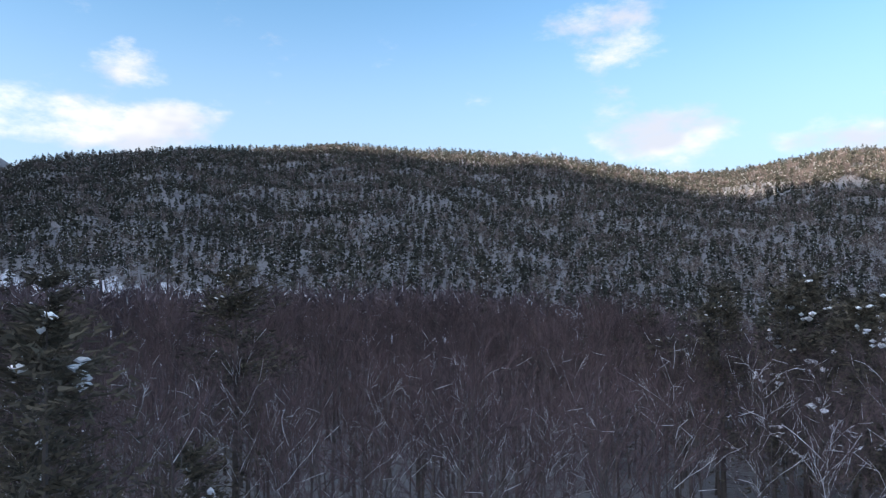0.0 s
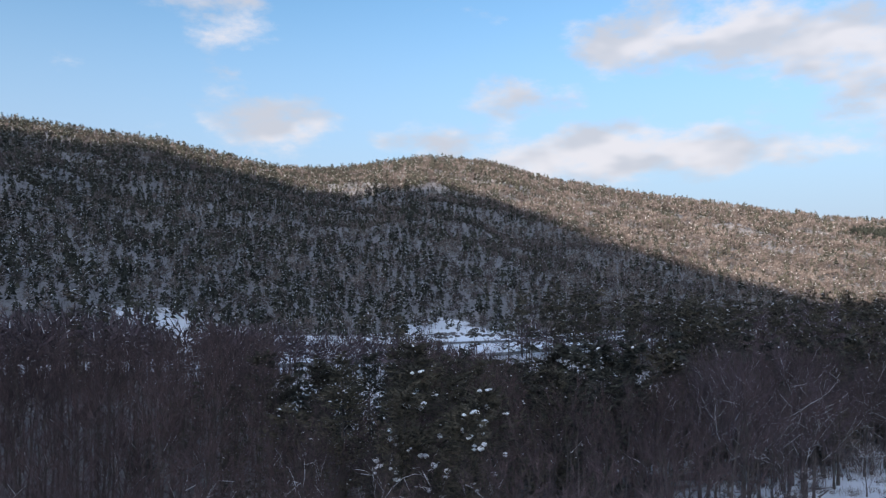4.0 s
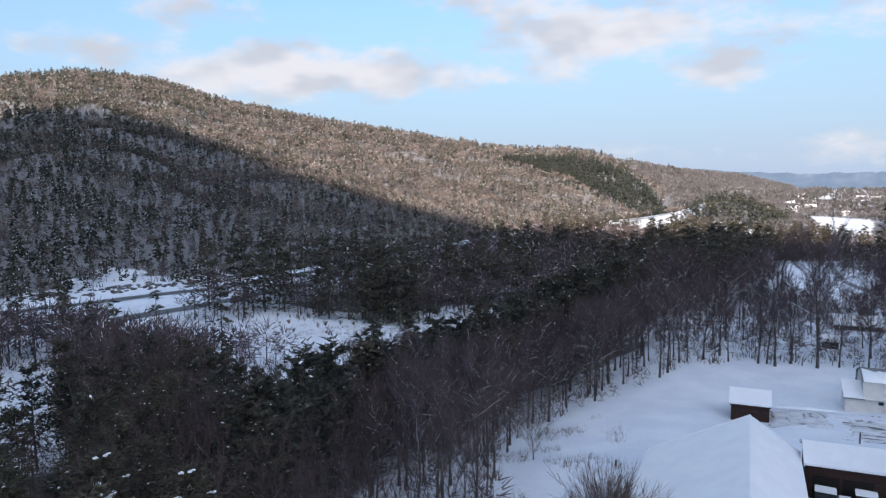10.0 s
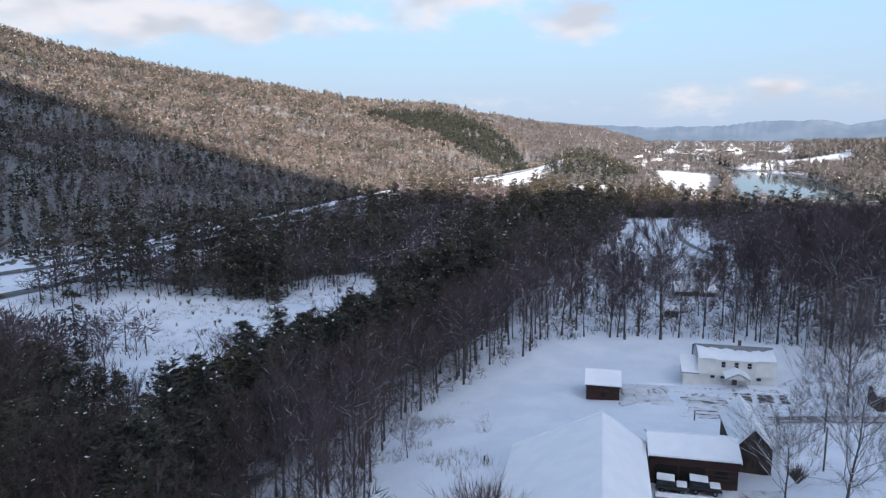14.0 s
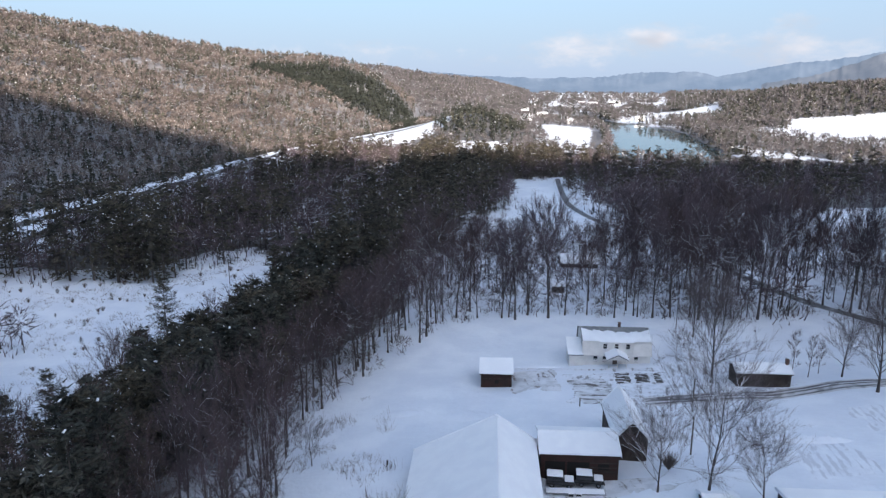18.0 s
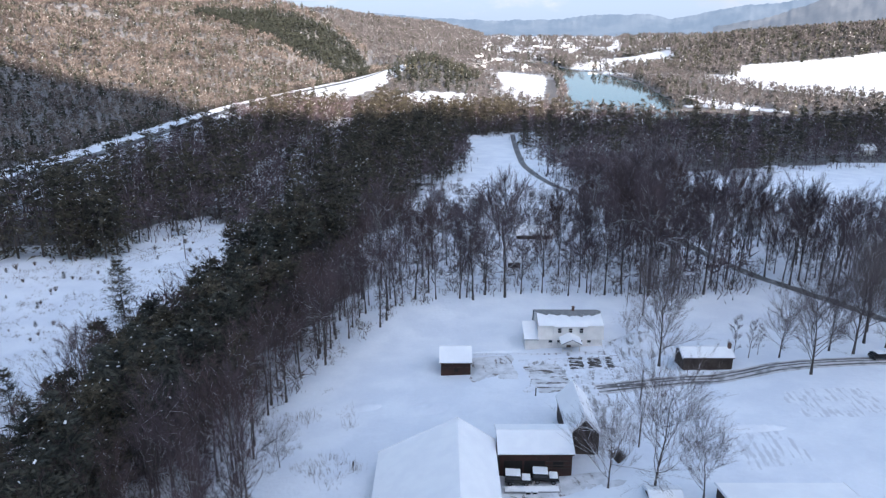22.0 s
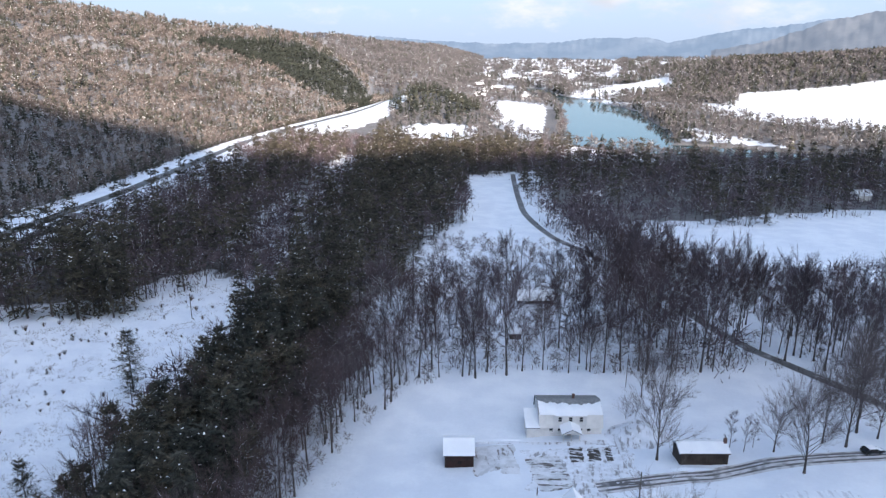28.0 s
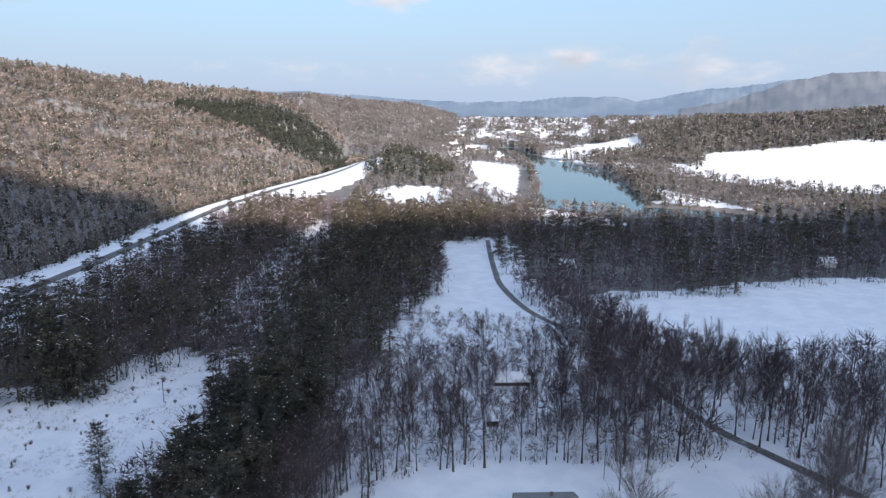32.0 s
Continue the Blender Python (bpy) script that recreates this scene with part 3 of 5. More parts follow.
BRUSHY = [(-17.5, 295), (0, 350), (55, 330), (62, 295), (38, 278), (0, 269), (-15, 278)]
EAST_FIELD = [(84, 358), (110, 366), (139, 371), (165, 372), (196, 387), (258, 405), (330, 400), (380, 338), (330, 225), (300, 238), (200, 248), (160, 256), (122, 254), (104, 262), (90, 300)]
BIG_FIELD = [(452, 1184), (520, 1290), (634, 1540), (950, 1550), (1150, 1350), (975, 950), (625, 950), (540, 1010), (480, 1100)]
BANK_STRIP = [(308, 965), (326, 968), (376, 775), (350, 765)]
RIVER_FIELD = [(100, 1415), (196, 1290), (164, 1020), (140, 862), (116, 866), (86, 1010), (92, 1200)]
NORTH_FIELD = [(278, 1590), (375, 1750), (600, 1950), (525, 1650), (375, 1538)]
SPINNEY = [(-215, 122), (-188, 148), (-168, 135), (-178, 115), (-206, 105)]
SNOW_BANKS = [(-58, 800), (-48, 902), (-12.5, 962), (30, 969), (25, 900), (-25, 769)]
GAPS = [(-342, 128, 14, 7), (-95, 425, 4, 14), (-89, 575, 8, 42)]
NEAR_BANK = [(120, 705), (200, 700), (176, 745), (140, 800)]
SPARSE = [(-300, 40), (-290, 140), (-255, 215), (-215, 262), (-198, 232), (-160, 200), (-145, 140), (-190, 90), (-230, 30)]
FAR_FIELDS = [(60, 1750, 34, 45), (412, 2375, 325, 100), (800, 2625, 412, 88), (525, 3125, 525, 75), (1125, 3375, 525, 88), (312, 3750, 375, 75),
              (875, 4125, 750, 75), (1625, 3875, 375, 75), (150, 2562, 30, 60), (1875, 4625, 875, 75), (650, 2062, 162, 62)]
PINES = [(-58, 98), (-68, 112), (-76, 130), (-82, 155), (-80, 178), (-78, 207), (-79, 250), (-80, 280), (-81, 348), (-75, 401), (-67, 494), (-72, 604), (-70, 700), (69, 690), (62, 578), (12.5, 572), (7.5, 361), (6, 317), (0, 282), (-8, 253), (-26, 220), (-38, 175), (-40, 150), (-41, 115), (-38, 98)]
DARK_STRIP = [(-212, 218), (-208, 280), (-202, 340), (-192, 400), (-175, 450), (-150, 540), (-125, 664), (-98, 730), (-92, 640), (-94, 469), (-98, 400), (-100, 345), (-109, 304), (-119, 284), (-132, 263), (-150, 256), (-172, 250), (-190, 232), (-200, 216)]
WEST_PINES = [(-100, 25), (-42, 35), (-45, 88), (-70, 130), (-115, 140), (-138, 100)]
GLADE = [(-112, 66), (-104, 80), (-135, 107), (-168, 128), (-196, 140), (-200, 108), (-150, 84)]
EAST_ROW = [(88, 190), (80, 215), (76, 240), (92, 258), (118, 250), (160, 250), (200, 242), (250, 240), (300, 232), (320, 205), (260, 90), (165, 70), (128, 132), (113, 158), (100, 185)]
BARE_NORTH = [(-15, 176), (115, 186), (88, 212), (78, 269), (50, 290), (-12.5, 270), (-38, 231)]


def ragged(poly, x, y, a=9.0):
    """Inside a polygon with a wandering edge."""
    return inside(poly, x + a * waves(x, y, 37, 51), y + a * waves(x, y, 31, 52))


def open_land(x, y):
    u = x - highway_x(y)
    out = np.zeros(np.shape(x), bool)
    for p in (FARM, CLEARING, LINE_CUT, MID_FIELD, EAST_FIELD, BIG_FIELD, RIVER_FIELD, NORTH_FIELD, SPINNEY, SNOW_BANKS, NEAR_BANK, BANK_STRIP):
        out |= inside(p, x, y)
    for cx, cy, a, b in FAR_FIELDS + GAPS:
        out |= ((x - cx) / a) ** 2 + ((y - cy) / b) ** 2 < 1
    out |= (u > np.where(y < 212, -12, -19)) & (u < np.interp(y, [150, 230, 280, 310, 360, 450, 700, 900, 1200, 1450], [64, 58, 43, 40, 36, 35, 36, 36, 32, 24])) & (y < 1560)
    out |= (u < 0) & (u > -33 + 11 * np.sin(y * .09) + 6 * np.sin(y * .23)) & (y > 216) & (y < 318)
    out |= along(ROAD, x, y)[0] < 5
    out |= river_gap(x, y) < 1.5
    out |= (x > -13) & (x < 60) & (y < 60)
    return out


def sites(x0, x1, y0, y1, gap, seed):
    """Jittered points on a grid of that spacing, off the open land."""
    rs = np.random.RandomState(seed)
    x, y = np.meshgrid(np.arange(x0, x1, gap), np.arange(y0, y1, gap))
    x = (x + rs.uniform(-.48, .48, x.shape) * gap).ravel()
    y = (y + rs.uniform(-.48, .48, y.shape) * gap).ravel()
    keep = ~open_land(x, y)
    return x[keep], y[keep], rs


def baked(name, label, kinds, x, y, which, size, rs, mats, sink=0.3):
    """One mesh of many trees: copies of the kinds' arrays set out over the land."""
    V, F, M, n = [], [], [], 0
    z = ground(x, y) - sink
    for k, (v, f, m) in enumerate(kinds):
        s = np.flatnonzero(which == k)
        if not len(s):
            continue
        a = rs.uniform(0, 6.283, len(s))
        c, d, sc = np.cos(a)[:, None], np.sin(a)[:, None], size[s][:, None]
        out = np.empty((len(s), len(v), 3), np.float32)
        out[..., 0] = (v[:, 0] * c - v[:, 1] * d) * sc + x[s][:, None]
        out[..., 1] = (v[:, 0] * d + v[:, 1] * c) * sc + y[s][:, None]
        out[..., 2] = v[:, 2] * sc + z[s][:, None]
        V.append(out.reshape(-1, 3))
        F.append((f[None] + (np.arange(len(s)) * len(v))[:, None, None] + n).reshape(-1, 3))
        M.append(np.tile(m, len(s)))
        n += len(s) * len(v)
    ob = new(name, mesh_from(name, np.concatenate(V), np.concatenate(F), mats, np.concatenate(M)))
    return tagged(ob, label, "trees", kind="stuff")


def merged(pair, slots=(0, 1, 2, 1)):
    """Wood and crown in one set of arrays: wood takes the first two slots, the crown the others."""
    s = Soup()
    for part_, (a, b) in zip(pair, (slots[:2], slots[2:])):
        v, f, m = part_.arrays()
        s.v.append(v), s.f.append(f + s.n), s.m.append(np.where(m == 0, a, b))
        s.n += len(v)
    return s.arrays()


def far_bare(seed, n=26, w=0.09, L=.26, under=.15, white=30):
    """A leafless tree of unit height for the far woods: trunk, rounded crown and low brush."""
    rs = np.random.RandomState(seed)
    s = Soup()
    s.add([(-.013, 0, 0), (.013, 0, 0), (0.0, 0, .8), (0, -.013, 0), (0, .013, 0)], [(0, 1, 2), (3, 4, 2)], 0)
    d = rs.normal(size=(n, 3))
    d /= np.linalg.norm(d, axis=1)[:, None]
    b = d * (rs.rand(n) ** .45)[:, None] * [.23, .23, .28] + [0, 0, .6]
    low = rs.rand(n) < under
    b[low] = np.stack([rs.normal(0, .22, low.sum()), rs.normal(0, .22, low.sum()), np.zeros(low.sum())], -1)
    wayv = d * [1, 1, .6] + rs.normal(0, .45, (n, 3)) + [0, 0, .45]
    wayv[low] += [0, 0, 1.5]
    s.add(*blades(rs, b, wayv, rs.uniform(.6, 1.3, n) * L, np.full(n, w)), 2)
    k = slice(0, n, white)
    s.add(*blades(rs, b[k] * [1.1, 1.1, 1.02], wayv[k], rs.uniform(.4, .9, len(b[k])) * L, np.full(len(b[k]), w * .5)), 1)
    return s.arrays()


def far_conifer(seed, n=18, snow=2):
    rs = np.random.RandomState(seed)
    s = Soup()
    q = np.linspace(0.1, .93, n)
    a = np.arange(n) * GOLD
    r = .20 * (1 - q) ** .6 * rs.uniform(.7, 1.2, n) + .015
    b = np.stack([np.cos(a) * r * .2, np.sin(a) * r * .2, q + .05], -1)
    wayv = np.stack([np.cos(a), np.sin(a), -.3 + rs.normal(0, .25, n)], -1)
    s.add(*blades(rs, b, wayv, r * 1.4 + .03, r * 1.2 + .05), 2)
    s.add([(-.05, -.04, .8), (.05, -.04, .8), (0, 0, 1.0), (0, .06, .8)], [(0, 1, 2), (1, 3, 2), (3, 0, 2)], 2)
    for i in range(snow):
        c, u = math.cos(i * 2.1 + seed), math.sin(i * 2.1 + seed)
        h = rs.uniform(.3, .8)
        k = .2 * (1 - h) ** .6 + .02
        w = .032 if snow < 3 else .024
        s.add([(c * k * .5, u * k * .5, h + 2.6 * w), (c * k - u * w, u * k + c * w, h - .005), (c * k * 1.05 + u * w, u * k * 1.05 - c * w, h + .015)], [(0, 1, 2)], 1)
    return s.arrays()


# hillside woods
# shaded band of the spur, its shade put in as near-black trees
SHADED_FLANK = [(-470, 1420), (-410, 1455), (-300, 1400), (-235, 1380), (-170, 1340), (-125, 1290), (-118, 1100), (-171, 1160), (-219, 1130), (-289, 1205), (-375, 1318), (-455, 1345)]
x, y, rs = sites(-1450, 260, -420, 4700, 6.3, 11)
az, r = np.degrees(np.arctan2(x, y)), np.hypot(x, y)
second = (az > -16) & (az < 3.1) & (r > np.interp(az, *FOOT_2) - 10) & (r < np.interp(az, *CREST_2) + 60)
keep = ((az > -123) & (az < -4.2) & ((r > np.interp(az, *FOOT) - 6) | (x - highway_x(y) < -17)) & (r < np.interp(az, *CREST_R) + 45)) | second
keep &= rs.rand(len(x)) < np.where(inside(SHADED_FLANK, x, y), 1.0, np.where(second, .15, np.clip((820 / r) ** 1.4, 0.3, 1)))
x, y, r, second = x[keep], y[keep], r[keep], second[keep]
q = (r - np.interp(np.degrees(np.arctan2(x, y)), *FOOT)) / 600
az = np.degrees(np.arctan2(x, y))
flank = inside(SHADED_FLANK, x, y)
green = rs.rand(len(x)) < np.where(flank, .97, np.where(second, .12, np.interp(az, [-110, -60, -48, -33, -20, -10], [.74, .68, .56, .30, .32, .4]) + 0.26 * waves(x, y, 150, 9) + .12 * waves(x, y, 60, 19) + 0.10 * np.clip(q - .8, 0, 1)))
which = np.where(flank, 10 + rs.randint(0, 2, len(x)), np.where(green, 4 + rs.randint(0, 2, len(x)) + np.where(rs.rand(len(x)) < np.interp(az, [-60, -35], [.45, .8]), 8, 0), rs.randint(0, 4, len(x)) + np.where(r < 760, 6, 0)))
size = np.where(green, rs.uniform(6, 15.5, len(x)), rs.uniform(9, 14, len(x))) * np.clip(np.sqrt(r / 1000), 0.85, 1.4) * np.where(second, 1.25, 1.0)
HILLKINDS = [far_bare(s, 34, .085, .27) for s in range(4)] + [far_conifer(s, 16, 6) for s in (5, 6)] + [far_bare(s, 50, .062, .22) for s in range(10, 14)] + [far_conifer(s, 16, 0) for s in (7, 8)] + [far_conifer(s, 16, 1) for s in (9, 10)]
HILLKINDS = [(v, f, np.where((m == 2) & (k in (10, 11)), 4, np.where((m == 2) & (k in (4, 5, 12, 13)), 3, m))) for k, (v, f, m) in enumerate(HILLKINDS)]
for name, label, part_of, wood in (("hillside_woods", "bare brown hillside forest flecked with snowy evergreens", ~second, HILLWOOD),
                                   ("ridge_woods", "bare woods on the ridge behind, greyed for haze", second, HAZY_TWIGS)):
    baked(name, label, HILLKINDS, x[part_of], y[part_of], which[part_of], size[part_of], rs, [BARK, SNOW_BIT, wood, HILLGREEN, SPRUCE_AND_SHADE])

def wooded(x, y):
    """Where the far valley floor has woods between its fields."""
    r, az = np.hypot(x, y), np.degrees(np.arctan2(x, y))
    patchy = waves(x * 1.6, y * .55, 260, 21) + .5 * waves(x, y, 90, 22)
    return (patchy > np.interp(r, [1250, 1600, 3500], [-.7, -.12, .1]) - np.where(az < 3, .45, 0)) | (r < 1250) | ((az > 15) & (r > 1450) & (r < 2600))


# woods on the valley floor and across the river, lower on its near bank
RX, RY = np.array(RIVER[6:]).T
x, y, rs = sites(-75, 2200, 700, 4100, 11.5, 12)
r, az = np.hypot(x, y), np.degrees(np.arctan2(x, y))
keep = (az < 42) & (r < 4100) & (r < np.where(az > -4.2, 4100, np.interp(az, *FOOT))) & ((x - highway_x(y) > 0) | (r > 1340)) & ((az > 3.2) | (r < np.interp(az, *FOOT_2)))
keep &= (rs.rand(len(x)) < np.clip(1800 / r, .42, 1)) & wooded(x, y)
x, y, r, az = x[keep], y[keep], r[keep], az[keep]
knoll = ((x + 22) / 80) ** 2 + ((y - 1150) / 150) ** 2 < 1
green = rs.rand(len(x)) < np.where(((x + 22) / 80) ** 2 + ((y - 1150) / 150) ** 2 < 1, 1.2, np.where((az > 14) & (r > 1500), .42, np.where((az > 12.5) & (r > 800), .32, .25))) + 0.3 * waves(x, y, 320, 13)
which = np.where(knoll, 10 + rs.randint(0, 4, len(x)), np.where(green, 10 + rs.randint(0, 4, len(x)), rs.randint(0, 4, len(x))))
size = rs.uniform(8, 16, len(x)) * np.where(knoll, 1.35, 1.0) * np.clip(np.sqrt(r / 1400), .95, 1.4) * np.where(river_gap(x, y) < 30, 1.35, 1.0) * np.where((x > 225) & (x < 520) & (y < np.interp(x, RX, RY)), .6, 1.0) * np.where((az > 13.5) & (r > 1450), 1.35, 1.0)
baked("valley_woods", "bare and evergreen woods along the river flats", HILLKINDS, x, y, which, size, rs, [BARK, SNOW_BIT, HAZY_TWIGS, HILLGREEN, SPRUCE_AND_SHADE])

# middle woods between the farm, the highway and the river
MIDKINDS = [(lambda a: (a[0] * 15, a[1], a[2]))(far_bare(40 + s, 74, .024, .19, .12, 11)) for s in range(4)]
MIDKINDS += [(lambda a: (a[0], a[1], np.where(a[2] == 2, 3, a[2])))(merged(conifer(60 + s, 15.0, 10, 5, 6, slim=.42, tuft=.075, snow=.15, low=.10, pine=s < 1, spread_k=1.0, clot=1.0))) for s in range(3)]
MIDKINDS = [(v / 15.0, f, m) for v, f, m in MIDKINDS]
x, y, rs = sites(-330, 525, -130, 740, 5.7, 13)
r, az = np.hypot(x, y), np.degrees(np.arctan2(x, y))
u = x - highway_x(y)
keep = (u > 14) & ((y > 294) | (r > 187)) & (az > -123) & (az < 44) & ~inside(BRUSHY, x, y) & ~inside(BARE_NORTH, x, y)
strip = (inside(DARK_STRIP, x, y) | ((x < -98) & (y > 300) & (y < 740)))
pines = ragged(PINES, x, y) | strip
keep &= ~inside(GLADE, x, y) & ~((az > -49) & (az < -37) & (r > 255) & (x < -160) & ~strip)
keep &= ~((az > -69.8) & (az < -67.2) & (r > 205))
keep &= ~((az > -41.5) & (az < -33.5) & (r > 120) & (r < 240) & (rs.rand(len(x)) < .85))
keep &= (rs.rand(len(x)) < np.where(pines, .72, np.where((y > 375) & (x > 25), np.where((x < 135) & (y < 520), .28, .42), np.clip(380 / r, .5, 1.0))))
keep &= ~(inside(PINES, x, y) & (y < 240)) & ~inside(EAST_ROW, x, y) 
x, y, az, pines, strip = x[keep], y[keep], az[keep], pines[keep], strip[keep]
band = (y > 375) & (x > 25)
green = rs.rand(len(x)) < np.where(pines, np.where(strip, np.interp(y, [275, 350], [.55, .28]), .64) + .35 * waves(x, y, 60, 33), np.where(band, 0.33 + .5 * waves(x, y, 130, 31), np.where(x > 0, 0.0, 0.07)))
which = np.where(green, 4 + rs.randint(0, 3, len(x)), rs.randint(0, 4, len(x)))
size = np.where(green, np.where(pines & ~strip, rs.uniform(9, 27, len(x)) * np.interp(y, [380, 520], [1.0, 1.15]), np.where(strip, rs.uniform(15, 26, len(x)) * np.interp(y, [285, 360], [1.3, 1.1]), np.where(rs.rand(len(x)) < .25, rs.uniform(20, 29, len(x)), rs.uniform(8, 22, len(x))))), np.where((x < -60) & (y < 75), rs.uniform(17, 24, len(x)), np.where(band, rs.uniform(9, 21, len(x)), np.where(strip, rs.uniform(14, 22, len(x)), np.where(az < -44, rs.uniform(14, 21, len(x)), rs.uniform(12, 18, len(x)))))))
size *= np.where((x > 180) & (y > 600) & (y < np.interp(x, RX, RY)), .65, 1.0)
baked("mixed_woods", "dense bare trees and dark pines dusted with snow", MIDKINDS, x, y, which, size, rs, [BARK, SNOW_BIT, TWIG, NEEDLE])

# near trees, one by one
BARE = [tree_thing("bare_tree", *bare_tree(80 + s, 18.5, 15, 24, .025, low=.28, snow=.45, coat=.5, tilts=(.3, .95), reach=.36), [TWIG if s % 3 else TWIG_RED, SNOW_BIT],
                   "tall bare deciduous tree with snow-dusted grey limbs", "bare trees round the farm") for s in range(7)]
PINE = [tree_thing("pine_tree", *conifer(100 + s, 18.0, 14, 7, 17, pine=s < 4, tuft=.042, spread_k=1.3, low=.22, snow=.13, slim=.5, clot=.9), [NEEDLE if s < 3 else SPRUCE, SNOW_BIT],
                   "dark green pine tree with clots of snow", "pines beside the farm") for s in range(5)]
NEARKINDS = [merged(bare_tree(90 + s, 18.5, 9, 12, .052, low=.3, k=3, subs=4, snow=.05, coat=.45)) for s in range(4)]


def plant(kinds, x, y, size, rs, sink=0.25):
    used = set()
    for px, py, pz, s in zip(x, y, ground(x, y), size):
        k = rs.randint(len(kinds))
        m = pose(px, py, pz - sink, 0, 0, rs.uniform(0, 360)) @ Matrix.Diagonal((s * rs.uniform(.9, 1.1), s * rs.uniform(.9, 1.1), s, 1))
        if k in used:
            copy_thing(kinds[k], m @ Matrix.Diagonal((*kinds[k].scale, 1)).inverted())
        else:
            kinds[k].matrix_basis = m
            used.add(k)


x, y, rs = sites(-150, 125, -90, 300, 4.8, 14)
r, az = np.hypot(x, y), np.degrees(np.arctan2(x, y))
near = (r < 187) | (inside(PINES, x, y) & (y < 240))
near &= ~((az > -69.8) & (az < -67.2) & (r > 205))
near &= ~((az > -41.5) & (az < -33.5) & (r > 132) & (r < 240) & ~inside(PINES, x, y))
near &= (az > -92) | (rs.rand(len(x)) < .75)
near &= ~inside(GLADE, x, y)
# angle from the camera's early place; bare trees hiding the pines are left out
from_camera = np.degrees(np.arctan2(x - 5, y + 1))
near &= ~((from_camera > -57) & (from_camera < -45) & (np.hypot(x - 5, y + 1) < 62))
near &= (az > -122) & (az < 40) & ~inside(BARE_NORTH, x, y) & ~inside(EAST_ROW, x, y)
x, y = x[near], y[near]
green = rs.rand(len(x)) < np.where(ragged(PINES, x, y), .9, np.where(inside(WEST_PINES, x, y), np.where(y > 60, .5, .16), .0))
drop = inside(PINES, x, y) & (rs.rand(len(x)) < .2)
x, y, green = x[~drop], y[~drop], green[~drop]
BIG = [(-47, 46, 1.0), (-53, 37, 1.1), (-58, 50, 1.2), (-43, 57, 1.0), (-63, 61, 1.1), (-52, 68, 1.0), (-70, 73, 1.1), (-68, 86, .9), (-80, 92, .9),
       (-31, -14, .95), (-52, -7, 1.15), (-78, 128, .68), (-84, 138, .6), (-93, 134, .72), (-100, 204, 1.15), (-97, 196, .6), (-88, 80, 1.0), (-92, 52, .8), (-97, 53, .7), (-98, 47, .75), (-124, 122, .9), (-118, 139, .85),
       (-133, 133, .9), (-112, 117, .9), (-101, 111, .8), (-96, 98, .9), (-90, 115, .8), (-84, 109, .85), (-103, 126, .72), (-79, 117, .75)]
bx, by, bs = np.array(BIG).T
BIGPINE = [tree_thing("pine_tree", *conifer(140 + s, 18.0, 17, 8, 34, tuft=.027, spread_k=1.35, low=.25, snow=.22, slim=.35, clot=.6), [NEEDLE, SNOW_BIT],
                      "big spreading white pine with clots of snow", "pines beside the farm") for s in range(3)]
plant(BIGPINE, bx, by, bs, rs)
SNOWPINE = [tree_thing("pine_tree", *conifer(150 + s, 18.0, 17, 8, 34, tuft=.027, spread_k=1.35, low=.2, snow=.10, slim=.4, clot=2.1), [NEEDLE, SNOW_BIT],
                       "dark spreading pine holding large clots of snow", "pines beside the farm") for s in range(2)]
plant(SNOWPINE, np.array([-15.2, -20.0, -41.0, -35.0, -38.5, -45.5, -25.5]), np.array([-8.6, -5.2, 35.3, 36.5, 42.0, 40.0, -19.0]), np.array([.82, .55, 1.04, .92, 1.0, 1.1, .9]), rs)
plant(PINE, x[green], y[green], rs.uniform(.8, 1.4, green.sum()) * np.interp(np.hypot(x[green], y[green]), [40, 110], [.7, 1.0]) * np.where((x[green] < -62) & (y[green] < 222), .76, 1.0), rs)
x, y = x[~green], y[~green]
one = (x > -46) & (y > 62)
plant(BARE, x[one], y[one], rs.uniform(.62, .98, one.sum()), rs)
x, y = x[~one], y[~one]
baked("bare_woods", "thick bare brown woods with snow on some limbs", NEARKINDS, x, y, rs.randint(0, 4, len(x)), rs.uniform(.85, 1.15, len(x)) * np.interp(np.hypot(x, y), [30, 70, 140], [.55, .78, .9]) * np.where((np.degrees(np.arctan2(x, y)) > -61) & (np.degrees(np.arctan2(x, y)) < -51) & (np.hypot(x, y) > 80), .62, 1.0), rs, [BARK, SNOW_BIT, TWIG_RED])
x, y, rs = sites(-38, 125, 176, 295, 6.3, 15)
k = inside(BARE_NORTH, x, y) & (rs.rand(len(x)) < np.where(x > 60, .55, .34)) & (waves(x, y, 30, 62) > -.42) & (y > 186)
plant(BARE, x[k], y[k], rs.uniform(.5, 1.0, k.sum()) * np.interp(y[k], [220, 275], [1.0, .7]), rs)
TALL = [tree_thing("bare_tree", *bare_tree(240 + s, 25.0, 18, 44, .027, .95, .25, .75, subs=9, coat=.6, radius=.27, tilts=(.25, .85), reach=.37), [TWIG if s % 2 else TWIG_RED, SNOW_BIT],
                   "tall old bare tree with a wide twiggy crown", "bare trees round the farm") for s in range(4)]
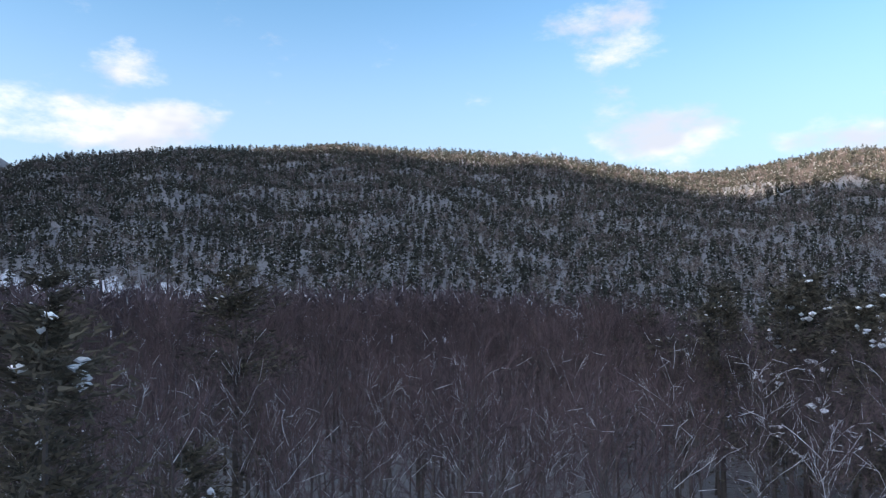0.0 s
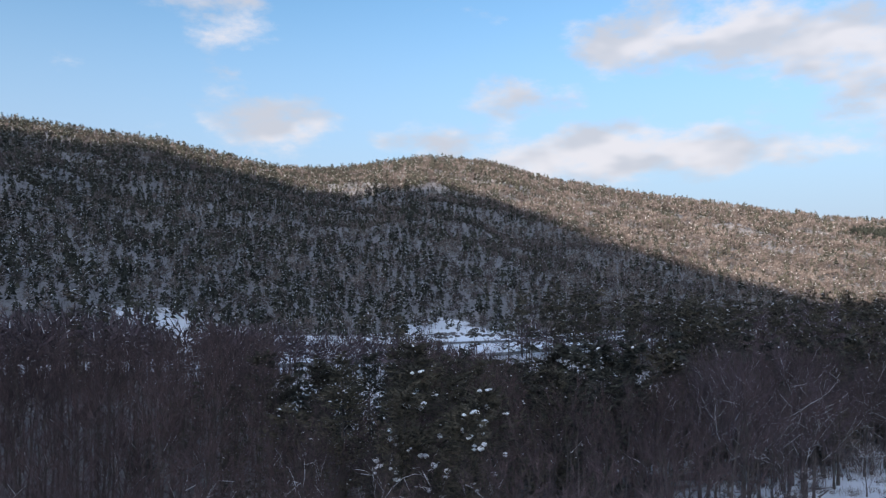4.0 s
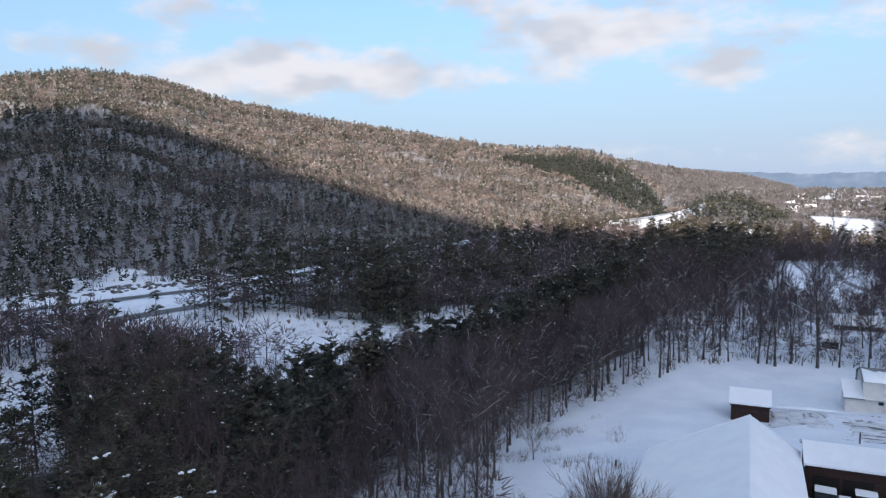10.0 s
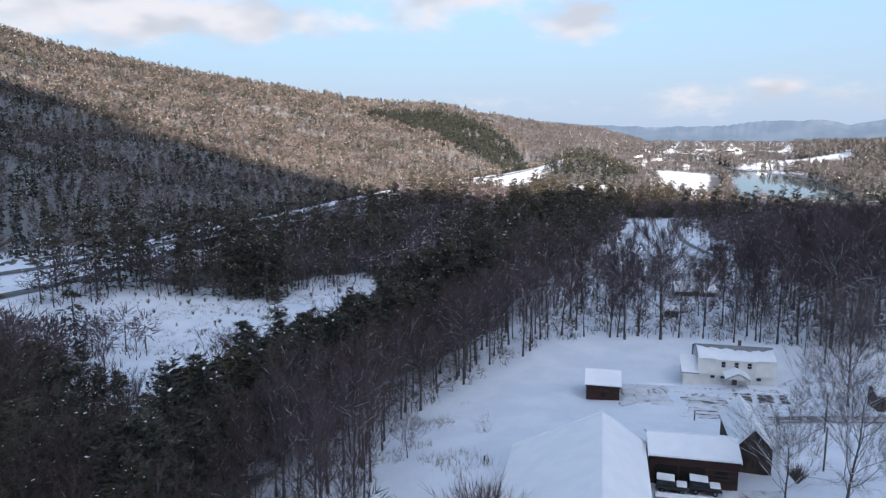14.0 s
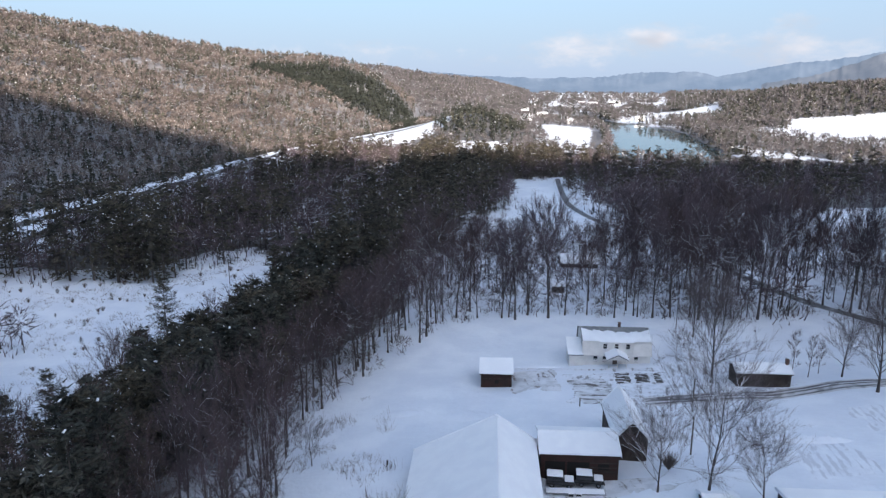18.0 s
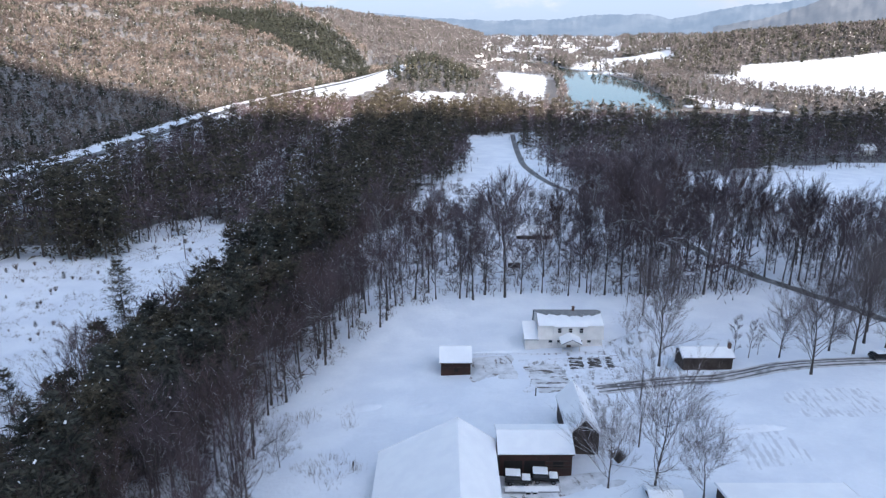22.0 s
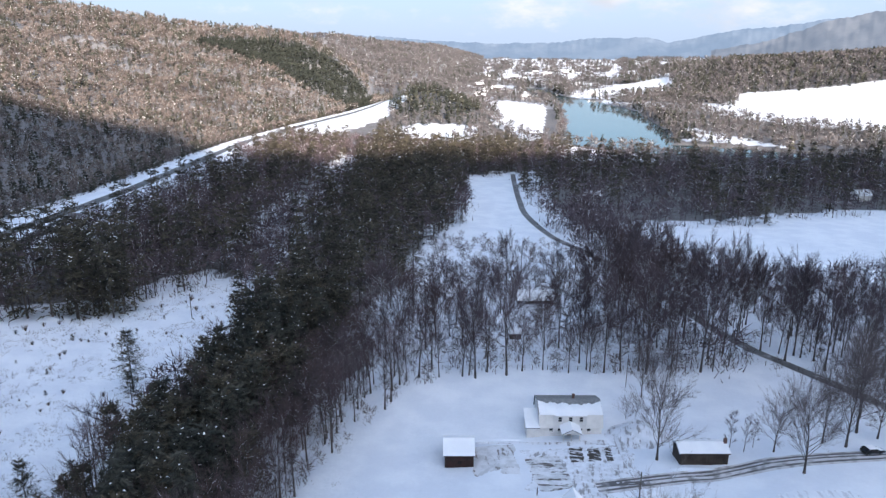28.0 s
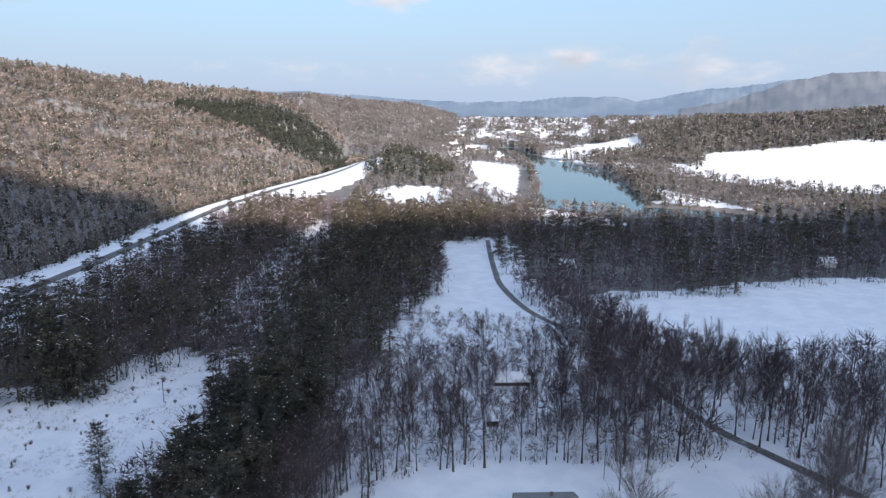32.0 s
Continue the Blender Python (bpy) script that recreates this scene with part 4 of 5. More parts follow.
ROW = [(8, 174.2, .95), (16.6, 176.2, 1.12), (27, 179.5, .72), (43.6, 177.5, 1.0), (55, 176.6, 1.08), (50, 186, 1.05), (63, 180, .85), (70.5, 178, 1.12), (76, 188, 1.1), (82, 192, 1.2), (97.5, 186, 1.05),
       (-4, 180, .85), (-12, 186, .9), (-22, 178, .8), (34, 196, .85), (62, 205, 1.1), (71, 214, 1.15), (58, 222, 1.0), (44, 208, .8), (66, 240, 1.05), (54, 252, 1.0), (74, 258, 1.0), (-20, 214, .9), (0, 226, .7), (89, 200, 1.1), (24, 262, .75),
       (59, 190, 1.0), (67, 196, 1.1), (74, 203, 1.0), (80, 210, 1.1), (66, 224, 1.0), (73, 232, 1.1), (60, 234, .95), (94, 194, .95), (102, 190, 1.0), (64, 268, .95), (57, 212, .9), (48, 226, .85), (38, 184, .8)]
tx, ty, ts = np.array(ROW).T
plant(TALL, tx, ty, ts, rs)
NEAR = [tree_thing("bare_tree", *bare_tree(220 + s, 17.0, 13, 12, .02, .85, .25, .75, subs=8, coat=.75, radius=.11, tilts=(.2, .8), reach=.38), [TWIG_RED, SNOW_BIT],
                   "slender bare tree with snow lining its limbs", "bare trees round the farm") for s in range(3)]
rs = np.random.RandomState(23)
a, r = np.radians(np.linspace(-112, -38, 36) + rs.uniform(-3, 3, 36)), rs.uniform(23, 50, 36)
x, y = np.sin(a) * r, np.cos(a) * r
k = ~open_land(x, y)
plant(NEAR, x[k], y[k], np.interp(r[k], [24, 50], [.60, .82]) * rs.uniform(.85, 1.1, k.sum()), rs)
BROAD = [merged(bare_tree(120 + s, 16.0, 13, 26, .026, 0.9, .30, .35, k=4, subs=5, tilts=(.25, .8), reach=.4)) for s in range(4)]
x, y, rs = sites(80, 335, 70, 315, 6.5, 17)
k = inside(EAST_ROW, x, y) & (np.degrees(np.arctan2(x, y)) < 44) & (waves(x, y, 34, 61) > -.55) & ~inside(FARM, x, y)
baked("roadside_woods", "rows of broad bare trees beside the road", BROAD, x[k], y[k], rs.randint(0, 4, k.sum()), rs.uniform(.85, 1.6, k.sum()) * np.interp(y[k], [170, 235], [1.05, .62]), rs, [BARK, SNOW_BIT, TWIG])
BRUSHKINDS = [far_bare(50 + s, 60, .036, .30, .3, 14) for s in range(4)]
x, y, rs = sites(-60, 335, 60, 360, 4.3, 16)
fringe = np.zeros(len(x), bool)
for dx, dy in ((10, 0), (16, 0), (12, -10), (0, -12), (8, -5)):
    fringe |= inside(FARM, x + dx, y + dy)
k = (inside(BRUSHY, x, y) & (rs.rand(len(x)) < .5)) | (fringe & (y > 60)) | ((inside(BARE_NORTH, x, y) | inside(EAST_ROW, x, y)) & (np.degrees(np.arctan2(x, y)) < 44) & (rs.rand(len(x)) < np.where(x < 60, .8, .6)))
baked("brush", "scattered saplings and brush on the snowy slope", BRUSHKINDS, x[k], y[k], rs.randint(0, 4, k.sum()), rs.uniform(1.5, 6.5, k.sum()) * np.where(inside(BARE_NORTH, x[k], y[k]), rs.choice((.8, 1.0, 1.7), k.sum()), 1.0), rs, [BARK, SNOW_BIT, TWIG_PALE])

# cover of the land, which darkens its colour: 1 in thick woods, 0 on open ground
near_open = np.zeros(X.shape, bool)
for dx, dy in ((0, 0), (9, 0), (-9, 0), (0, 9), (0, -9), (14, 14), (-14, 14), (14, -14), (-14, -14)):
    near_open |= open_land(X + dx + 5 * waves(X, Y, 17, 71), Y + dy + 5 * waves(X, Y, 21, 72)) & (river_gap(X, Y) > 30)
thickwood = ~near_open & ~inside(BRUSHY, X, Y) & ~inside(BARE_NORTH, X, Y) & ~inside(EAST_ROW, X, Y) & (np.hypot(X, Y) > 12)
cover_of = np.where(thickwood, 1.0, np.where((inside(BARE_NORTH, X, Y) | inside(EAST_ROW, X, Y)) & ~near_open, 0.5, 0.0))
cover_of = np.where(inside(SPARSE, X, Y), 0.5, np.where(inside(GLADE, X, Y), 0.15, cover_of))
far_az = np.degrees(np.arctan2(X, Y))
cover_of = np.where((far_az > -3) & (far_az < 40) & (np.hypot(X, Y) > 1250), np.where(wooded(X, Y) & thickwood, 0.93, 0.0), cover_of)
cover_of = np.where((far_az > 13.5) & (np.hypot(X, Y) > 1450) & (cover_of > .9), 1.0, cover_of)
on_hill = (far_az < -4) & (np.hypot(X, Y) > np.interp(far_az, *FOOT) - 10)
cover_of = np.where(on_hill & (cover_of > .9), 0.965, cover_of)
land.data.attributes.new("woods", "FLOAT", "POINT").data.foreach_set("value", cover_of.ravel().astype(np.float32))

# ---- farm ----


def part(name, bm, mat, parent, label="", smooth=False):
    """Links a bmesh as one mesh object under a thing."""
    me = bpy.data.meshes.new(name)
    bmesh.ops.recalc_face_normals(bm, faces=bm.faces)
    bm.to_mesh(me)
    bm.free()
    me.materials.append(mat)
    for p in me.polygons:
        p.use_smooth = smooth
    ob = new(name, me)
    ob.parent = parent
    return tagged(ob, label) if label else ob


def block(*spans, bevel=0.0):
    """A bmesh of one or more boxes, each ((x0, x1), (y0, y1), (z0, z1))."""
    bm = bmesh.new()
    for (x0, x1), (y0, y1), (z0, z1) in spans:
        m = Matrix.Translation(((x0 + x1) / 2, (y0 + y1) / 2, (z0 + z1) / 2)) @ Matrix.Diagonal((x1 - x0, y1 - y0, z1 - z0, 1))
        bmesh.ops.create_cube(bm, size=1, matrix=m)
    if bevel:
        bmesh.ops.bevel(bm, geom=bm.edges[:], offset=bevel, segments=2, affect="EDGES")
    return bm


def prism(profile, a, b, axis="x", bevel=0.0):
    """A closed polygon of (across, z) drawn out from a to b along an axis."""
    bm = bmesh.new()
    turn = (lambda s, p: (s, p[0], p[1])) if axis == "x" else (lambda s, p: (p[0], s, p[1]))
    lo = [bm.verts.new(turn(a, p)) for p in profile]
    hi = [bm.verts.new(turn(b, p)) for p in profile]
    bm.faces.new(lo)
    bm.faces.new(hi[::-1])
    for i in range(len(profile)):
        j = (i + 1) % len(profile)
        bm.faces.new((lo[i], lo[j], hi[j], hi[i]))
    if bevel:
        bmesh.ops.bevel(bm, geom=bm.edges[:], offset=bevel, segments=2, affect="EDGES")
    return bm


def roofing(line, depth, a, b, axis="x", bevel=0.0):
    """One thick slope for every stretch of a roof line."""
    bm = bmesh.new()
    for p, q in zip(line[:-1], line[1:]):
        one = prism(slab([p, q], depth), a, b, axis)
        me = bpy.data.meshes.new("slope")
        one.to_mesh(me)
        one.free()
        bm.from_mesh(me)
        bpy.data.meshes.remove(me)
    if bevel:
        bmesh.ops.bevel(bm, geom=bm.edges[:], offset=bevel, segments=2, affect="EDGES")
    return bm


def slab(line, depth):
    """A roof profile: the line of (across, z) with that depth below it."""
    return list(line) + [(p, z - depth) for p, z in reversed(line)]


def rod(p, q, r, k=6):
    v, f = tube([p, [(a + b) / 2 for a, b in zip(p, q)], q], [r, r, r * .9], k)
    bm = bmesh.new()
    vs = [bm.verts.new(c) for c in v]
    for t in f:
        bm.faces.new([vs[i] for i in t])
    bm.faces.new(vs[:k][::-1])
    bm.faces.new(vs[-k:])
    return bm


def thing(name, label, category, at=(0, 0, 0), group=""):
    top = new(name)
    top.location = at
    return tagged(top, label, category, group)


WHITE = material("white_clapboard", (0.72, 0.70, 0.68), 0.7, (0.64, 0.62, 0.60), 0.5, 0.05)
SHINGLE = material("grey_shingles", (0.16, 0.17, 0.18), 0.85, (0.21, 0.22, 0.23), 1.5, 0.2)
BARN_RED = material("weathered_red_boards", (0.050, 0.024, 0.021), 0.9, (0.034, 0.022, 0.019), 0.8, 0.35)
BARN_DARK = material("weathered_dark_boards", (0.036, 0.027, 0.024), 0.9, (0.062, 0.049, 0.042), 0.7, 0.35)
# flat near-black panels stand in for the shade inside openings
INSIDE_SHADE = material("inside_shade", (0.015, 0.013, 0.013), 0.9)
GLASS = material("window_glass", (0.012, 0.014, 0.018), 0.08, spec=0.6)
BRICK = material("chimney_brick", (0.16, 0.09, 0.075), 0.9, (0.10, 0.07, 0.06), 3.0, 0.3)
DECK = material("porch_boards", (0.20, 0.15, 0.12), 0.85, (0.13, 0.10, 0.085), 1.0, 0.2)
POLE = material("weathered_pole", (0.13, 0.115, 0.10), 0.95, (0.08, 0.07, 0.065), 2.0, 0.2)
PAINT_BLACK = material("black_car_paint", (0.012, 0.012, 0.014), 0.25, spec=0.5)
RUBBER = material("tyre_rubber", (0.02, 0.02, 0.02), 0.9)
STEEL = material("galvanised_steel", (0.30, 0.31, 0.33), 0.5, metal=0.8)
WIRE = material("fence_wire", (0.12, 0.12, 0.12), 0.6, metal=0.5)
BRUSH = material("dry_brush", (0.115, 0.088, 0.078), 0.95, (0.17, 0.132, 0.115), 0.4, island=0.3)


def window(parent, x, y, z, w=0.85, h=1.25):
    """A sash window facing south: frame, panes and a sill."""
    t = 0.09
    fr = part("window_frame", block(((x - w / 2 - t, x + w / 2 + t), (y - .07, y), (z + h / 2, z + h / 2 + t)),
                                    ((x - w / 2 - t, x - w / 2), (y - .07, y), (z - h / 2, z + h / 2)),
                                    ((x + w / 2, x + w / 2 + t), (y - .07, y), (z - h / 2, z + h / 2)),
                                    ((x - w / 2, x + w / 2), (y - .06, y), (z - .03, z + .03))), WHITE, parent)
    part("pane", block(((x - w / 2, x + w / 2), (y - .03, y + .01), (z + .03, z + h / 2))), GLASS, fr)
    part("pane", block(((x - w / 2, x + w / 2), (y - .02, y + .02), (z - h / 2, z - .03))), GLASS, fr)
    part("sill", block(((x - w / 2 - .12, x + w / 2 + .12), (y - .14, y), (z - h / 2 - .08, z - h / 2))), WHITE, fr)


def farmhouse():
    x0, x1, y0, y1, zb, ridge = 22.3, 37.0, 144.2, 154.4, 0.9, 149.2
    h = thing("farmhouse", "white clapboard gambrel farmhouse with half-snowed grey roof", "house")
    body = [(y0, zb), (y1, zb), (y1, 4.1), (y1 - .8, 6.9), (ridge, 8.4), (y0 + .8, 6.9), (y0, 4.1)]
    part("wall", prism(body, x0, x1), WHITE, h)
    upper = part("roof", roofing([(y0 + .55, 6.95), (ridge, 8.55), (y1 - .55, 6.95)], .14, x0 - .3, x1 + .3), SHINGLE, h, "grey shingle upper roof")
    for a, b in ((x0 - .25, 25.6), (33.2, x1 + .25)):
        part("roof", prism(slab([(y0 - .35, 3.95), (y0 + .62, 6.95)], .12), a, b), WHITE, h, "pale steep lower roof")
    part("roof", prism(slab([(y1 - .62, 6.95), (y1 + .35, 3.95)], .12), x0 - .25, x1 + .25), SHINGLE, h)
    part("dormer", prism([(y0 - .02, 4.1), (y0 + 2.4, 4.1), (y0 + 2.4, 7.55), (y0 - .02, 6.9)], 25.6, 33.2), WHITE, h)
    # ragged snow left on the lower half of the roof
    bm = bmesh.new()
    n = 26
    top, low = [], []
    for i in range(n + 1):
        x = x0 - .2 + (x1 - x0 + .4) * i / n
        edge = ridge - 1.9 + .9 * abs(i / n - .58) * 2 + .22 * math.sin(i * 1.3 + .4) + .16 * math.sin(i * 2.7 + 1) + .12 * math.sin(i * 5.9)
        z = 8.55 - (ridge - edge) * .36
        top.append((bm.verts.new((x, edge, z + .06)), bm.verts.new((x, edge - .12, z + .2))))
        yy = y0 + (-.25 if 25.6 < x < 33.2 else .35)
        low.append((bm.verts.new((x, yy, 7.2 - (.15 if 25.6 < x < 33.2 else .1))), bm.verts.new((x, yy - .08, 6.92))))
    for i in range(n):
        bm.faces.new((top[i][0], top[i + 1][0], top[i + 1][1], top[i][1]))
        bm.faces.new((top[i][1], top[i + 1][1], low[i + 1][0], low[i][0]))
        bm.faces.new((low[i][0], low[i + 1][0], low[i + 1][1], low[i][1]))
    part("roof_snow", bm, SNOW_CAP, h, "ragged slab of snow", True)
    part("chimney", block(((30.6, 31.15), (149.3, 149.85), (8.0, 9.35)), ((30.54, 31.21), (149.24, 149.91), (9.35, 9.5))), BRICK, h)
    for x in (27.0, 29.5, 32.0):
        window(h, x, y0 - .02, 5.95, .8, 1.1)
    for x in (25.0, 27.0, 33.9, 31.9):
        window(h, x, y0, 3.0)
    part("downpipe", rod((25.5, y0 - .1, 1.0), (25.5, y0 - .1, 6.6), .05), WHITE, h)
    part("downpipe", rod((33.3, y0 - .1, 1.0), (33.3, y0 - .1, 6.6), .05), WHITE, h)
    # porch
    p = part("porch", block(((27.2, 31.4), (140.9, y0), (.7, 1.7))), DECK, h, "brown boarded porch")
    part("porch_roof", roofing([(27.0, 4.25), (29.3, 5.35), (31.6, 4.25)], .16, 140.6, y0, "y"), SHINGLE, p)
    part("porch_snow", roofing([(26.9, 4.4), (28.0, 5.0), (29.3, 5.6), (30.6, 5.0), (31.7, 4.4)], .2, 140.5, y0, "y"), SNOW_CAP, p)
    part("gable", prism([(27.2, 4.15), (31.4, 4.15), (29.3, 5.2)], 140.75, 140.9, "y"), WHITE, p)
    for x in (27.4, 29.3, 31.2):
        part("post", block(((x - .08, x + .08), (140.95, 141.1), (1.7, 4.15))), WHITE, p)
    part("rail", block(((27.4, 29.2), (141.0, 141.06), (2.6, 2.7))), WHITE, p)
    part("door", block(((28.8, 29.8), (y0 - .04, y0), (1.7, 3.8))), DECK, h)
    # side wing
    w = part("wing", prism([(y0 - .3, zb), (y0 + 5, zb), (y0 + 5, 5.6), (y0 - .3, 3.9)], 19.2, x0), WHITE, h)
    part("wing_roof", prism(slab([(y0 - .6, 4.0), (y0 + 5.2, 5.85)], .14), 18.9, x0 - .02), SHINGLE, w)
    part("wing_snow", prism(slab([(y0 - .65, 4.22), (y0 + 5.2, 6.05)], .2), 18.85, x0 - .04, bevel=.05), SNOW_CAP, w)
    part("door", block(((20.2, 21.3), (y0 - .35, y0 - .3), (1.2, 3.3))), WHITE, w)
    for k in range(9):
        z = zb + .35 + k * .4
        if z < 4.0:
            part("clapboard", block(((x0 + .02, x1 - .02), (y0 - .025, y0), (z, z + .36))), WHITE, h)
    h.matrix_basis = pose(-.13, 0, 0) @ Matrix.Diagonal((.97, 1, 1, 1))
    return h


def gable_shed(name, label, x0, x1, y0, y1, zb, eave, ridge_y, ridge_z, wall_mat, axis="x", over=.3, extra=None, group="farm sheds", posts=True):
    """A plain shed: four walls, roof boards, snow on the roof, corner boards and planks."""
    s = thing(name, label, "shed", group=group)
    a, b, c, d = (y0, y1, x0, x1) if axis == "x" else (x0, x1, y0, y1)
    body = [(a, zb), (b, zb), (b, eave), (ridge_y, ridge_z), (a, eave)]
    part("wall", prism(body, c, d, axis), wall_mat, s)
    k = (ridge_z - eave) / (ridge_y - a)
    k2 = (ridge_z - eave) / (b - ridge_y)
    line = [(a - over, eave - k * over + .06), (ridge_y, ridge_z + .06), (b + over, eave - k2 * over + .06)]
    part("roof", roofing(line, .12, c - over, d + over, axis), wall_mat, s, "dark roof boards")
    cap = [(p, z + .27) for p, z in line]
    part("roof_snow", roofing(cap, .26, c - over - .04, d + over + .04, axis, .09), SNOW_CAP, s, "smooth thick roof snow")
    return s


farmhouse()
shed = gable_shed("wood_shed", "small dark red shed with snow-covered roof", -.4, 5.8, 132.3, 139.8, .4, 4.1, 136.2, 5.7, BARN_RED)
part("window_inside_shade", block(((2.4, 3.2), (132.22, 132.3), (2.0, 2.8))), INSIDE_SHADE, shed)
part("board", block(((-.4, 5.8), (132.24, 132.3), (2.95, 3.1))), BARN_DARK, shed)
for q in range(11):
    part("plank", block(((-.35 + q * .56, .16 + q * .56), (132.255 - (q % 3) * .012, 132.3), (.5, 4.0))), BARN_RED, shed)
garage = gable_shed("garage_shed", "long low dark shed with snowy roof beside the driveway", 48.6, 58.6, 128.6, 133.4, 3.8, 7.2, 131.2, 8.1, BARN_DARK)
part("chimney", block(((58.2, 58.8), (130.6, 131.2), (7.8, 9.3))), BRICK, garage)
for q in range(9):
    part("plank", block(((48.65 + q * 1.1, 49.7 + q * 1.1), (128.54 - (q % 3) * .015, 128.6), (4.0, 7.1))), BARN_DARK, garage)
tall = gable_shed("tall_shed", "tall narrow brown board barn with steep snowy roof", 20.0, 24.8, 97.0, 108.6, 5.6, 9.8, 22.4, 12.5, BARN_DARK, "y")
part("loft_door", block(((21.4, 23.4), (96.92, 97.0), (7.0, 10.3))), BARN_DARK, tall)
for x in (21.4, 22.4, 23.4):
    part("batten", block(((x - .06, x + .06), (96.86, 96.92), (6.9, 10.4))), BARN_RED, tall)
part("batten", block(((20.9, 23.9), (96.84, 96.92), (10.35, 10.5))), BARN_RED, tall)
for q in range(8):
    part("plank", block(((20.02 + q * .6, 20.58 + q * .6), (96.95 - (q % 2) * .02, 97.0), (5.7, 9.4))), BARN_DARK, tall)
cart = gable_shed("machine_shed", "low open-fronted red-brown machine shed with snow roof", 8.6, 19.5, 91.0, 98.6, 5.6, 10.2, 95.0, 11.5, BARN_RED)
part("opening_inside_shade", block(((9.2, 12.0), (90.9, 91.0), (6.2, 9.0))), INSIDE_SHADE, cart)
part("opening_inside_shade", block(((12.3, 15.4), (90.9, 91.0), (6.2, 9.0))), INSIDE_SHADE, cart)
part("opening_inside_shade", block(((16.6, 18.2), (90.92, 91.0), (7.9, 8.8))), INSIDE_SHADE, cart)
for z in (7.6, 8.2, 8.9):
    part("board", block(((15.5, 19.4), (90.9, 91.0), (z, z + .12))), BARN_DARK, cart)
for q in range(6):
    part("plank", block(((8.7 + q * 1.8, 10.4 + q * 1.8), (90.93 - (q % 2) * .02, 91.0), (9.1, 10.1))), BARN_RED, cart)

# the big barn with its uneven roof
barn = thing("barn", "big barn with long snow-covered roof slopes", "barn")
part("wall", prism([(-9.4, 4.6), (7.6, 5.6), (7.6, 10.2), (2.3, 13.7), (-9.4, 7.9)], 58, 94.2, "y"), BARN_RED, barn)
roofline = [(-10.0, 7.75), (2.3, 13.85), (8.1, 10.0)]
part("roof", roofing(roofline, .15, 57.6, 94.6, "y"), BARN_DARK, barn)
part("roof_snow", roofing([(p, z + .3) for p, z in roofline], .3, 57.5, 94.7, "y", .1), SNOW_CAP, barn, "smooth unbroken roof snow")
part("door", block(((3.0, 6.4), (94.2, 94.28), (6.3, 9.6))), BARN_DARK, barn)
low = gable_shed("long_shed", "low long shed almost buried in roof snow", 38.2, 55.5, 66, 83, 7.0, 10.6, 75, 12.0, BARN_DARK)
small = gable_shed("small_shed", "little dark shed under snow-laden branches", 29.0, 33.2, 81.6, 85.2, 6.6, 8.6, 83.4, 9.3, BARN_DARK)
gable_shed("cottage", "small pale cottage among bare trees", 270, 280, 454, 461, -15, -8.5, 457.5, -5.4, WHITE, group="cottages in the woods")
cabin = gable_shed("cabin", "small dark cabin in the snowy woods", 20.0, 23.5, 203, 206, -1.5, 1.7, 204.5, 2.8, BARN_DARK)
gable_shed("cabin", "low snow-roofed cabin among bare trees", 26, 38.5, 237.5, 246, -4, -.3, 241.8, 2.0, BARN_DARK)
gable_shed("cottage", "snow-roofed house beside the river woods", 96, 106, 470, 478, -20, -13, 474, -10, WHITE, group="cottages in the woods")


def vehicle(name, label, at, turn, paint, long=4.3, jeep=True):
    """A boxy off-roader or a saloon, nose towards +x, with snow on top."""
    v = thing(name, label, "car", group="parked vehicles")
    L, W = long / 2, .88
    zc = .55
    part("body", prism([(-L, zc), (L - .1, zc), (L, zc + .25), (L - .05, zc + .52), (-L, zc + .55)], -W, W, "y", .05), paint, v)
    if jeep:
        cabin_ = [(-L + .05, zc + .5), (.55, zc + .5), (.3, zc + 1.2), (-L + .1, zc + 1.22)]
        hood = ((.6, L - .1), (-W + .1, W - .1), (zc + .5, zc + .68))
    else:
        cabin_ = [(-L + .25, zc + .5), (1.0, zc + .5), (.35, zc + .95), (-L + 1.0, zc + .97)]
        hood = ((1.1, L - .2), (-W + .1, W - .1), (zc + .48, zc + .56))
    part("cabin", prism(cabin_, -W + .06, W - .06, "y", .04), paint, v)
    part("roof_snow", prism(slab([(cabin_[3][0] - .02, cabin_[3][1] + .22), (cabin_[2][0] + .05, cabin_[2][1] + .2)], .22), -W + .05, W - .05, "y", .06), SNOW_CAP, v)
    part("hood_snow", block(hood, bevel=.05), SNOW_CAP, v)
    for side in (-1, 1):
        for a, b in ((-L + .3, -L + 1.0), (-L + 1.1, .15)):
            part("window", block(((a, b), (side * (W - .05) - .02, side * (W - .05) + .02), (zc + .62, zc + 1.08) if jeep else (zc + .58, zc + .88))), GLASS, v)
        for x in (-L + .8, L - .75):
            w = part("wheel", rod((x, side * (W - .2), .38), (x, side * (W + .04), .38), .38, 14), RUBBER, v)
            part("rim", rod((x, side * (W + .0), .38), (x, side * (W + .06), .38), .2, 10), STEEL, w)
        part("headlight", block(((L - .06, L + .02), (side * .6 - .12, side * .6 + .12), (zc + .25, zc + .45))), STEEL, v)
    part("bumper", block(((L - .02, L + .12), (-W, W), (zc - .05, zc + .12)), bevel=.02), RUBBER, v)
    v.matrix_basis = pose(*at, 0, 0, turn)
    return v


